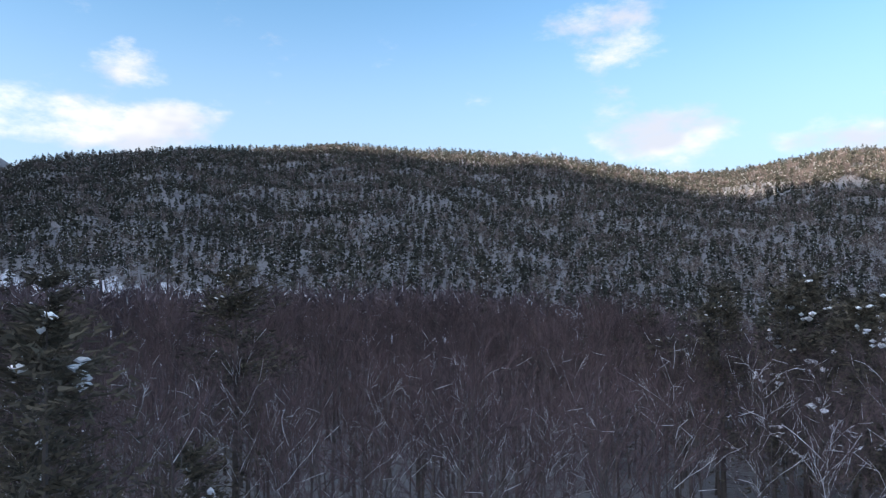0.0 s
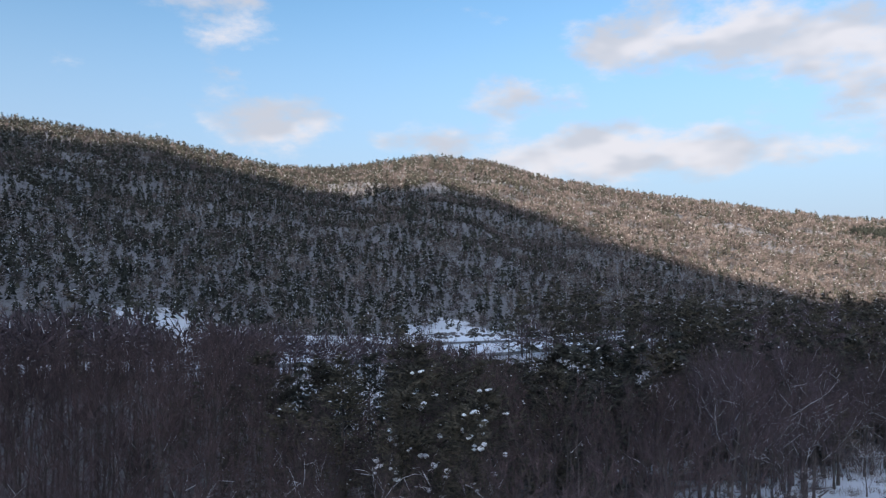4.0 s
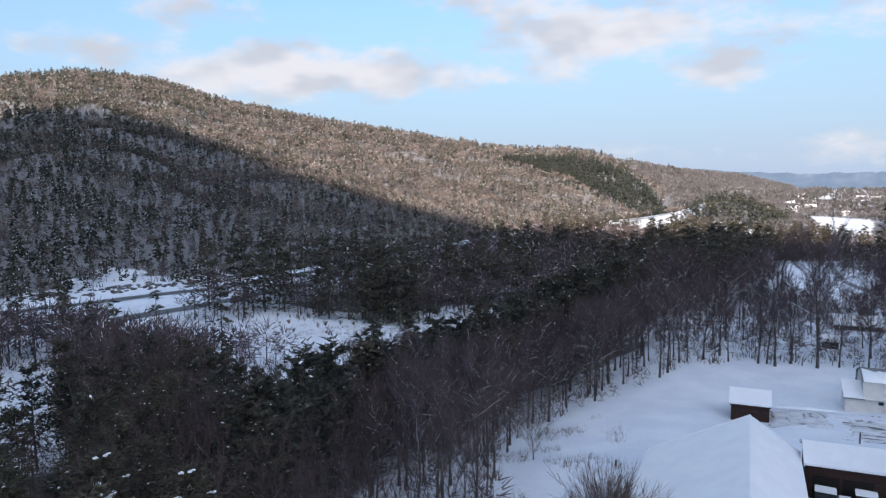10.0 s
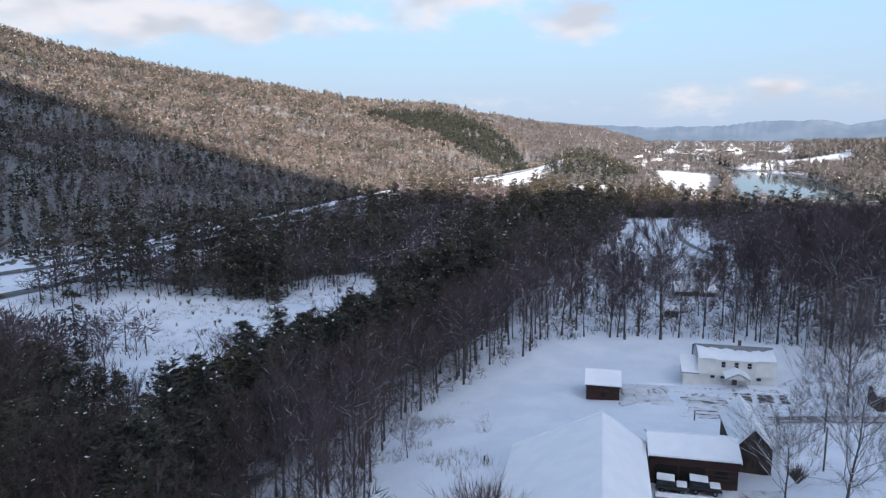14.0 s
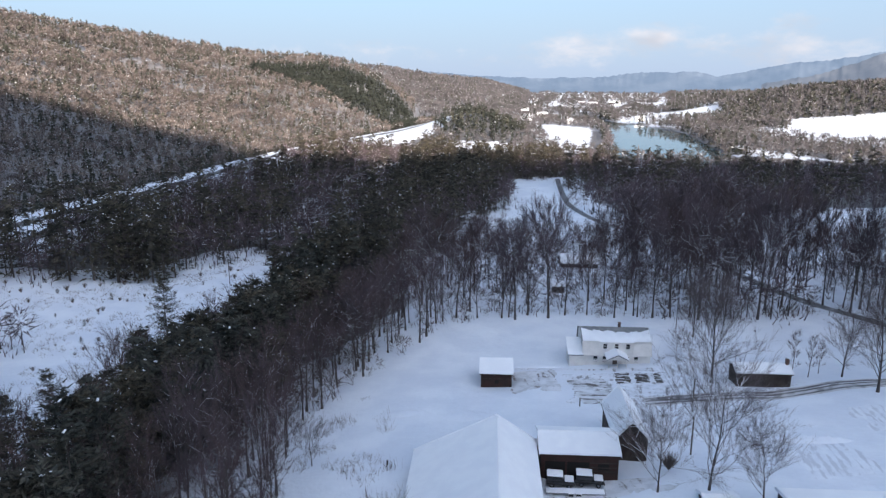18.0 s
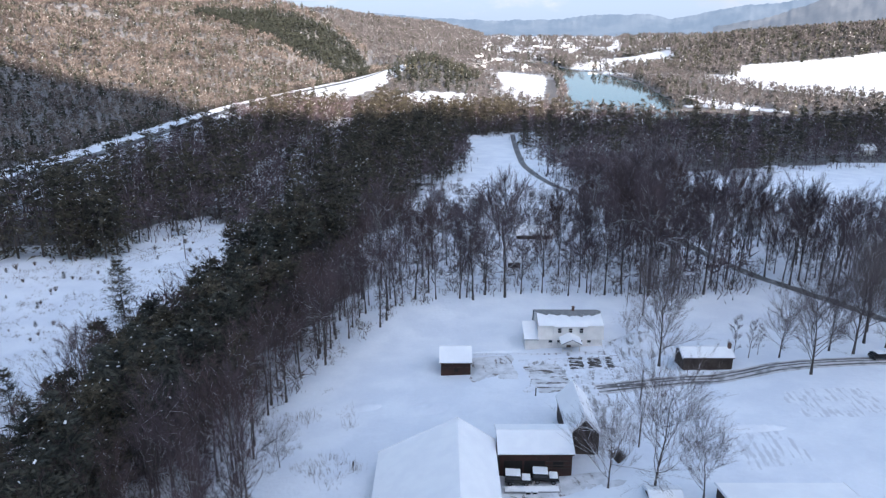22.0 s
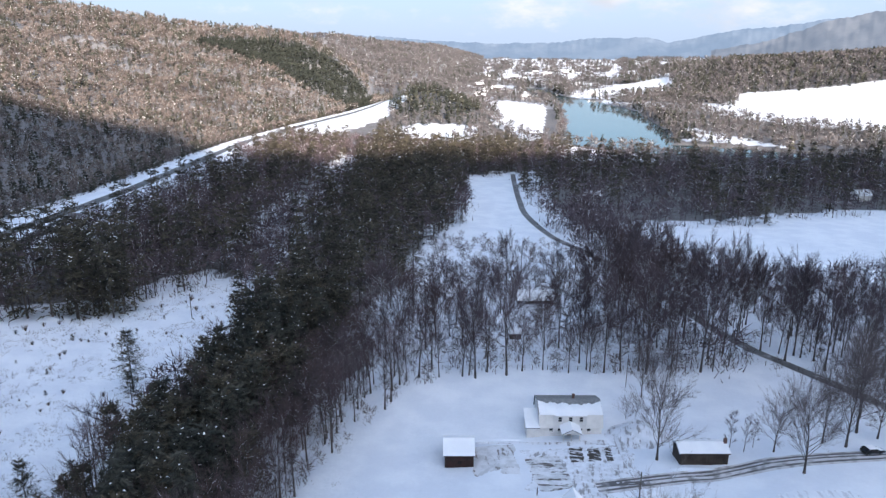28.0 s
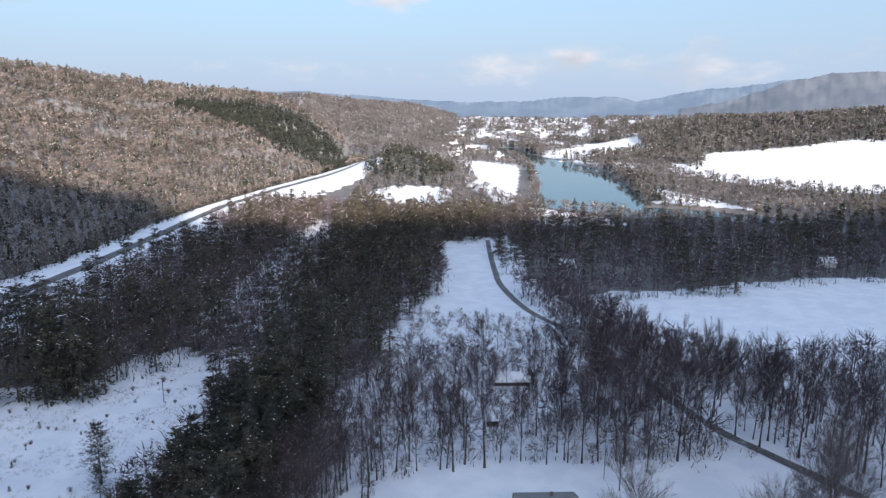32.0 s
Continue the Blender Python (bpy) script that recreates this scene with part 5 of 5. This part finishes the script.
gz = float(ground(12, 89))
vehicle("jeep", "dark boxy off-roader with thick snow on roof and bonnet", (11.2, 89.2, gz + .35), -4, PAINT_BLACK, 3.9)
vehicle("jeep", "black boxy off-roader capped with snow", (15.3, 89.6, gz + .4), -4, PAINT_BLACK, 3.9)
vehicle("car", "dark saloon car parked on the slushy driveway", (89.5, 130.6, float(ground(89.5, 130.6)) + .1), 8, PAINT_BLACK, 4.5, False)
tr = thing("trailer", "flat snow-covered car trailer with wheels", "trailer", (13.0, 87.7, gz))
part("bed", block(((-4.0, 4.2), (-.9, .4), (.45, .6)), bevel=.02), STEEL, tr)
part("bed_snow", block(((-3.9, 4.1), (-.85, .35), (.6, .72)), bevel=.04), SNOW_CAP, tr)
for x in (-.5, .5):
    part("wheel", rod((x, -1.15, .35), (x, -.9, .35), .35, 12), RUBBER, tr)
    part("mudguard", block(((x - .42, x + .42), (-1.2, -.88), (.72, .8)), bevel=.02), SNOW_CAP, tr)


def pole(name, label, x, y, h, r=.12, arm=0.0, lean=0.0):
    p = thing(name, label, "pole", (x, y, float(ground(x, y)) - .3), "utility poles")
    part("shaft", rod((0, 0, 0), (lean, 0, h), r, 8), POLE, p)
    if arm:
        part("crossarm", block(((-arm, arm), (-.06, .06), (h - .8, h - .65))), POLE, p)
        for sx in (-arm + .1, arm - .1):
            part("insulator", rod((sx, 0, h - .65), (sx, 0, h - .45), .05), STEEL, p)
    return p


pole("yard_pole", "weathered wooden yard pole in the snow", 36.5, 115.2, 6.5, .13)
pole("yard_pole", "thin grey pole behind the farmhouse", 47.4, 168.5, 8.5, .09)
pole("yard_pole", "dark wooden pole beside bare trees", 31.2, 97.0, 6.5, .12)
pole("utility_pole", "wooden utility pole with crossarm in the clearing", -101, 262, 11, .14, 1.3)
pole("utility_pole", "wooden utility pole with crossarm in the clearing", -99, 330, 11, .14, 1.3)
pole("fence_post", "short dark post standing in the snow", 17.6, 118.5, 2.0, .12)
pole("fence_post", "short dark post standing in the snow", -14.2, 96, 1.1, .14)

# fence along the north edge of the farm
fence = thing("fence", "wooden post and wire fence along the snowy field", "fence")
line = [(-16, 172), (-2, 179.5), (14, 180), (34, 179.5), (52, 179), (70, 180), (88, 184), (104, 176)]
posts = []
p = np.array(line, float)
s = np.r_[0, np.cumsum(np.hypot(*np.diff(p, axis=0).T))]
for d in np.arange(0, s[-1], 4.2):
    x, y = np.interp(d, s, p[:, 0]), np.interp(d, s, p[:, 1])
    z = float(ground(x, y))
    posts.append((x, y, z))
    part("post", rod((x, y, z - .3), (x + .06, y, z + 1.35), .08, 6), POLE, fence)
for a, b in zip(posts[:-1], posts[1:]):
    for hgt in (.6, 1.1):
        part("wire", rod((a[0], a[1], a[2] + hgt), (b[0], b[1], b[2] + hgt), .012, 3), WIRE, fence)


def patch(name, label, cx, cy, a, b, turn, mat, lift=.05, kind="structure", seed=0, gap=.5):
    """A thin uneven patch laid on the snow."""
    rs = np.random.RandomState(seed)
    n, m = max(4, int(a * 2 / gap)), max(4, int(b * 2 / gap))
    u, v = np.meshgrid(np.linspace(-1, 1, n), np.linspace(-1, 1, m))
    wob = .12 * np.sin(v * 5 + seed) + .08 * np.sin(v * 11 + 2 * seed)
    x0, y0 = u * a * (1 + wob * .4), v * b + wob * b * .3
    c, s = math.cos(radians(turn)), math.sin(radians(turn))
    x, y = cx + x0 * c - y0 * s, cy + x0 * s + y0 * c
    edge = np.clip(np.minimum(1 - abs(u), 1 - abs(v)) * 6, 0, 1)
    z = land_z(x, y) + (lift + .05) * edge - .03 + .02 * rs.normal(size=x.shape) * edge
    i = np.arange(x.size).reshape(x.shape)
    f = np.stack([i[:-1, :-1], i[:-1, 1:], i[1:, 1:], i[1:, :-1]], -1).reshape(-1, 4)
    return tagged(new(name, mesh_from(name, np.stack([x, y, z], -1).reshape(-1, 3), f, [mat], smooth=True)), label, "ground", kind=kind)


def furrowed(name, turn, period, soil, amount, blotch, bend=2.6, cover=((0.68, 0.70, 0.75), (0.52, 0.54, 0.58)), rows=0.04):
    """Snow with darker rows running in one direction, broken up by blotches."""
    m = material(name, cover[0], 0.8, cover[1], 0.5, 0.1, 0.7, 2.0)
    n = Nodes(m.node_tree)
    b = m.node_tree.nodes["Principled BSDF"]
    snow = b.inputs["Base Color"].links[0].from_socket
    where = n.add("ShaderNodeNewGeometry").outputs["Position"]
    turned = n.add("ShaderNodeMapping", Vector=where)
    turned.inputs["Rotation"].default_value = (0, 0, radians(turn))
    axis = n.add("ShaderNodeSeparateXYZ", Vector=turned)
    bent = n.math("ADD", axis.outputs[1], n.math("MULTIPLY", n.noise(where, 0.35, 3.0), bend))
    row = n.math("ADD", n.math("MULTIPLY", n.math("SINE", n.math("MULTIPLY", bent, 6.283 / period)), 0.5), 0.5)
    spots = n.noise(where, blotch, 5.0, 0.65)
    drawn = n.add("ShaderNodeMapping", Vector=turned)
    drawn.inputs["Scale"].default_value = (0.20, 1.5 / period, 1.0)
    streak = n.noise(drawn, 1.0, 4.0, 0.6)
    value = n.math("ADD", n.math("MULTIPLY", row, rows), n.math("ADD", n.math("MULTIPLY", streak, 0.65), n.math("MULTIPLY", spots, 0.35)))
    dark = n.ramp(value, 0.61 - amount * .5, 0.70 - amount * .5)
    n.put(b.inputs["Base Color"], n.mix(dark, snow, rgb(*soil)))
    return m


YARD = furrowed("scraped_yard", 4, 1.5, (0.11, 0.098, 0.094), 0.16, 0.8, 0.9)
SOIL = furrowed("bare_soil", 20, 1.1, (0.052, 0.044, 0.041), 0.34, 0.9, 1.5)
PLOT = furrowed("snowy_plot", 80, 1.6, (0.20, 0.18, 0.18), 0.10, 0.6, 1.5)
STREAKS = furrowed("grey_streaked_snow", 100, 1.3, (0.30, 0.30, 0.32), 0.17, 0.5, 0.8, ((0.72, 0.75, 0.82), (0.60, 0.63, 0.69)))
# blue-grey rows put the shade of the furrows into the colour
FURROW_SHADE = furrowed("shaded_furrows", 97, 1.15, (0.56, 0.59, 0.66), 0.14, 0.6, 0.25, ((0.74, 0.78, 0.85), (0.68, 0.72, 0.80)), .1)
patch("pavement", "trampled snow of the yard before the farmhouse", 28.5, 129.5, 12.5, 9.5, 3, STREAKS, seed=12, lift=.0)
for cx, a in ((28.2, 1.7), (32.0, 1.6), (35.2, 1.0)):
    patch("pavement", "bare dark soil scraped free of snow", cx, 134.4, a, 3.3, -6, SOIL, seed=int(cx), lift=.06)
patch("pavement", "scraped farmyard with dark rows in the snow", 21.3, 127.3, 3.9, 7.4, 6, YARD, seed=3)
patch("pavement", "garden plot with soil showing through snow", 10.4, 133.8, 4.9, 6.6, 2, PLOT, seed=4)
patch("pavement", "dark slushy end of the driveway", 35.0, 121.4, 5.2, 1.3, 2, SLUSH, seed=5, lift=.1)
patch("pavement", "long garden bed with rows under thin snow", 50.3, 94.8, 5.6, 5.7, 8, FURROW_SHADE, seed=6)
patch("pavement", "wide furrowed garden under thin snow", 69.0, 109.8, 8.4, 6.2, -4, FURROW_SHADE, seed=7, lift=.03)
patch("pavement", "wheel-marked snow in front of the machine shed", 18.5, 88.5, 8.5, 2.6, 6, PLOT, seed=10)
patch("pavement", "trampled snow with wheel tracks between the barns", 28.6, 115.0, 2.9, 12.5, 6, STREAKS, seed=8, lift=.04)
patch("pavement", "trampled snow before the farmhouse porch", 31.5, 139.9, 5.0, 1.5, 0, STREAKS, seed=11, lift=.04)
tagged(ribbon("path", [(5.9, 142.0), (12, 141.5), (18.4, 141.0), (22, 140.2), (28.5, 140.2)], 1.1, STREAKS, .05, .8), "narrow trodden path through the snow", "path", kind="structure")


def heap(name, label, cx, cy, a, b, h, seed=0, mat=None):
    """A rounded pile of ploughed snow."""
    n = 30
    u, v = np.meshgrid(np.linspace(-1, 1, n), np.linspace(-1, 1, n))
    x, y = cx + u * a, cy + v * b
    r = np.clip(1 - (u * u + v * v), 0, 1)
    z = land_z(x, y) - .05 + h * r ** 1.6 * (1 + .26 * waves(x, y, 2.6, seed) + .16 * waves(x, y, 1.1, seed + 3))
    i = np.arange(n * n).reshape(n, n)
    f = np.stack([i[:-1, :-1], i[:-1, 1:], i[1:, 1:], i[1:, :-1]], -1).reshape(-1, 4)
    return tagged(new(name, mesh_from(name, np.stack([x, y, z], -1).reshape(-1, 3), f, [mat or LAND], smooth=True)), label, "snowbank", "snowbanks")


# streaked grey in its colour, so the pile shows where shading is flat
heap("snowbank", "high ploughed snowbank beside the farmhouse", 43.6, 143.0, 7.6, 7.0, 3.1, 1, STREAKS)
heap("snowbank", "ploughed snow ridge between path and field", 12, 143.0, 7.5, .8, .45, 6)
heap("snowbank", "rounded snow ridge at the driveway bend", 38.5, 117.6, 3.2, 1.1, .5, 7)
heap("snowbank", "low drifted snow mound in the field", -3, 116, 4.6, 3.2, .6, 2)
heap("snowbank", "ploughed snow ridge along the garden", 50.8, 101.4, 6.6, 1.3, 1.0, 3)
heap("snowbank", "small snow mound at the field edge", -14.5, 118, 3.6, 2.2, .45, 4)
heap("snowbank", "ploughed snow ridge beside the driveway", 50, 127.0, 7, .9, .5, 5)

# single trees of the farmyard
YARDTREE = tree_thing("maple_tree", *bare_tree(200, 13.5, 26, 30, .016, 1.0, .16, .05, subs=11, radius=.21, tilts=(.2, .9), reach=.47), [TWIG_PALE, SNOW_BIT],
                      "broad bare maple tree beside the driveway", "farmyard trees")
SNOWTREE = tree_thing("maple_tree", *bare_tree(203, 13.0, 22, 30, .015, 1.0, .12, .6, subs=10, radius=.13, coat=1.1, tilts=(.3, 1.0), reach=.52), [TWIG_PALE, SNOW_BIT],
                      "spreading bare tree with snow-lined limbs", "farmyard trees")
THINTREE = tree_thing("young_tree", *bare_tree(206, 9.0, 16, 12, .02, .5, .15, .0, subs=5, radius=.08), [TWIG, SNOW_BIT],
                      "slender bare young tree behind the shed", "farmyard trees")
for kind, spots in ((YARDTREE, [(44.6, 131, 1.25), (70.8, 121.7, 1.2), (86, 134, 1.3), (69.3, 131.5, .8), (82, 136, 1.0), (93, 142, 1.35), (99, 151, 1.4), (96, 139, 1.0), (60, 172, .7), (50, 163, .85)]),
                    (SNOWTREE, [(30.2, 85, 1.25), (24.0, 86.5, .85), (36.5, 83, .75), (-26.5, 98.2, .5)]),
                    (THINTREE, [(61, 134, 1.1), (63.6, 132.8, 1.0), (66, 134, .8)])):
    for k, (x, y, s) in enumerate(spots):
        wide = 1.3 if kind is SNOWTREE else 1.0
        m = pose(x, y, float(ground(x, y)) - .2, 0, 0, k * 77) @ Matrix.Diagonal((s * wide, s * wide, s, 1))
        if k:
            copy_thing(kind, m @ Matrix.Diagonal((*kind.scale, 1)).inverted())
        else:
            kind.matrix_basis = m


BUSHTREE = tree_thing("bush", *bare_tree(209, 4.6, 26, 16, .016, 1.0, .04, .1, subs=6, radius=.05, tilts=(.2, 1.15), reach=.6), [TWIG_PALE, SNOW_BIT],
                      "airy leafless bush behind the ploughed snowbank", "farmhouse bushes")
for k, (x, y, s) in enumerate([(43.3, 152.0, 1.0), (46.0, 152.8, .95), (48.2, 151.6, .7)]):
    m = pose(x, y, float(ground(x, y)) - .2, 0, 0, k * 97) @ Matrix.Scale(s, 4)
    if k:
        copy_thing(BUSHTREE, m @ Matrix.Diagonal((*BUSHTREE.scale, 1)).inverted())
    else:
        BUSHTREE.matrix_basis = m


def shrub(seed, h, stems=60, w=.03):
    rs = np.random.RandomState(seed)
    s = Soup()
    for i in range(stems):
        a, t = i * GOLD, rs.uniform(.05, .62)
        d = np.array([math.cos(a) * math.sin(t), math.sin(a) * math.sin(t), math.cos(t)])
        L = h * rs.uniform(.7, 1.05)
        b = np.array([d[0], d[1], 0]) * .25
        m = b + d * L * .55
        s.add(*tube([b, m, m + (d + [0, 0, .2]) * L * .42], [w, w * .7, w * .2], 3))
        n = 14
        q = rs.uniform(.3, 1, n)[:, None]
        s.add(*blades(rs, b + d * L * q, d + rs.normal(0, .35, (n, 3)), rs.uniform(.12, .28, n) * h, np.full(n, w * .9)))
    return s


SHRUB = tagged(new("shrub", shrub(5, 3.4, 170, .024).mesh("shrub", [BRUSH])), "rounded leafless shrub standing in the snow", "shrub", "leafless shrubs")
for k, (x, y, s) in enumerate([(-10.5, 71.5, 2.3), (27, 93, .7)]):
    m = pose(x, y, float(ground(x, y)) - .3 * s, 0, 0, k * 50) @ Matrix.Diagonal((s * 1.25, s * 1.25, s, 1))
    if k:
        copy_thing(SHRUB, m @ Matrix.Diagonal((*SHRUB.scale, 1)).inverted())
    else:
        SHRUB.matrix_basis = m


# brush, tufts and young evergreens in the clearing
def tuft_soup(rs, x, y, h, n, w):
    """Upright dry stalks round every point."""
    k = len(x)
    bx = np.repeat(x, n) + rs.normal(0, 1, k * n) * np.repeat(h, n) * .45
    by = np.repeat(y, n) + rs.normal(0, 1, k * n) * np.repeat(h, n) * .45
    b = np.stack([bx, by, ground(bx, by) - .05], -1)
    s = Soup()
    s.add(*blades(rs, b, rs.normal(0, .35, (k * n, 3)) + [0, 0, 1], np.repeat(h, n) * rs.uniform(.5, 1.1, k * n), np.full(k * n, w)))
    return s


rs = np.random.RandomState(41)
x, y = rs.uniform(-200, -74, 5200), rs.uniform(120, 310, 5200)
k = inside(CLEARING, x, y) & (waves(x, y, 34, 31) > -.2)
tagged(new("dry_grass", tuft_soup(rs, x[k], y[k], rs.uniform(.4, 1.5, k.sum()), 11, .06).mesh("dry_grass", [BRUSH])),
       "dry brown weeds poking through the snow", "weeds", kind="stuff")
x, y = rs.uniform(-30, 70, 900), rs.uniform(262, 345, 900)
k = inside(BRUSHY, x, y)
x2, y2 = rs.uniform(-34, -12, 420), rs.uniform(76, 128, 420)
k2 = (waves(x2, y2, 17, 71) > .15) & (x2 < -13 - .16 * abs(y2 - 92))
tagged(new("dry_grass", tuft_soup(rs, np.r_[x[k], x2[k2]], np.r_[y[k], y2[k2]], rs.uniform(.7, 1.9, k.sum() + k2.sum()), 16, .045).mesh("dry_grass", [BRUSH])),
       "tangled brown brush along the snowy field edge", "brush", kind="stuff")
SAPLING = tree_thing("young_pine", *conifer(170, 2.4, 9, 6, 9, tuft=.09, spread_k=1.5, low=.05, snow=.2, slim=.6), [NEEDLE, SNOW_BIT],
                     "small dark young pine in the snowy clearing", "young pines in the clearing")
for k, (x, y, s) in enumerate([(-138, 241, 1.1), (-133, 214, .9), (-121, 236, .6), (-160, 243, .8), (-148, 222, .6), (-112, 262, .7), (-170, 252, .7), (-126, 200, .8), (-152, 262, .6)]):
    m = pose(x, y, float(ground(x, y)) - .1, 0, 0, k * 61) @ Matrix.Scale(s, 4)
    if k:
        copy_thing(SAPLING, m @ Matrix.Diagonal((*SAPLING.scale, 1)).inverted())
    else:
        SAPLING.matrix_basis = m
CLUMP = tagged(new("bush", shrub(9, 2.0, 34, .035).mesh("bush", [BRUSH])), "low brown bush in the snowy clearing", "bush", "bushes in the clearing")
rs = np.random.RandomState(19)
spots = [(-158, 246, 1.2), (-150, 236, .9), (-164, 232, .9), (-142, 258, 1.0), (-128, 246, .8), (-118, 250, .8), (-136, 228, .8), (-172, 240, 1.0), (-182, 246, .9), (-108, 282, 1.2), (-102, 270, 1.1)]
while len(spots) < 46:
    x, y = rs.uniform(-195, -80), rs.uniform(165, 300)
    if inside(CLEARING, np.array(x), np.array(y)):
        spots.append((x, y, rs.uniform(.4, 1.0)))
for k, (x, y, s) in enumerate(spots):
    m = pose(x, y, float(ground(x, y)) - .1, 0, 0, k * 61) @ Matrix.Scale(s, 4)
    if k:
        copy_thing(CLUMP, m @ Matrix.Diagonal((*CLUMP.scale, 1)).inverted())
    else:
        CLUMP.matrix_basis = m


# rock ledge blasted beside the highway
def boulder(seed, a, b, c):
    rs = np.random.RandomState(seed)
    bm = bmesh.new()
    bmesh.ops.create_icosphere(bm, subdivisions=2, radius=1)
    for v in bm.verts:
        k = 1 + .28 * math.sin(v.co.x * 5 + seed) * math.cos(v.co.y * 4 + seed * 2) + rs.uniform(-.1, .1)
        v.co = Vector((round(v.co.x * k * 2.5) / 2.5 * a, round(v.co.y * k * 2.5) / 2.5 * b, v.co.z * k * c))
    me = bpy.data.meshes.new("rock")
    bm.to_mesh(me)
    bm.free()
    me.materials.append(ROCK)
    return me


ROCKS = [boulder(s, 2.2, 1.2, 1.0) for s in range(4)]
rs = np.random.RandomState(77)
for k in range(150):
    y = rs.uniform(214, 318)
    x = float(highway_x(y)) - rs.uniform(15, 34)
    ob = tagged(new("ledge_rock", ROCKS[k % 4]), "grey ledge rock half covered in snow", "rock", "rocks beside the highway")
    ob.matrix_basis = pose(x, y, float(ground(x, y)) - .05, rs.uniform(-20, 20), rs.uniform(-20, 20), rs.uniform(40, 100)) @ Matrix.Scale(rs.uniform(.35, 1.0), 4)


# clump of trees on the spit in the river
for k, (x, y, h) in enumerate([(150, 905, 1.15), (154, 913, 1.3), (146, 899, .9), (157, 921, .95)]):
    m = pose(x, y, float(ground(x, y)) - .2, 0, 0, k * 63) @ Matrix.Scale(h, 4)
    copy_thing(BARE[k], m @ Matrix.Diagonal((*BARE[k].scale, 1)).inverted())

# far village houses
def house_at(x, y, w, d, h, turn, wall_mat, label):
    s = thing("village_house", label, "house", group="village houses")
    part("wall", prism([(-d, 0), (d, 0), (d, h), (0, h + d * .7), (-d, h)], -w, w), wall_mat, s)
    part("roof", roofing([(-d - .4, h - .2), (0, h + d * .7 + .2), (d + .4, h - .2)], .3, -w - .4, w + .4), SNOW_CAP, s, "snow-covered roof")
    part("window", block(((-w * .5, w * .5), (-d - .05, -d), (h * .35, h * .65))), GLASS, s)
    s.matrix_basis = pose(x, y, float(ground(x, y)) - .5, 0, 0, turn)


rs = np.random.RandomState(5)
for k in range(46):
    y = rs.uniform(1450, 3300)
    x = y * math.tan(radians(rs.uniform(.5, 12)))
    if river_gap(np.array(x), np.array(y)) > 30:
        house_at(x, y, rs.uniform(6, 13), rs.uniform(4, 7), rs.uniform(4, 7), rs.uniform(-40, 40), [WHITE, BARN_DARK, WHITE, BARN_RED][k % 4], "small snow-roofed house in the far village")
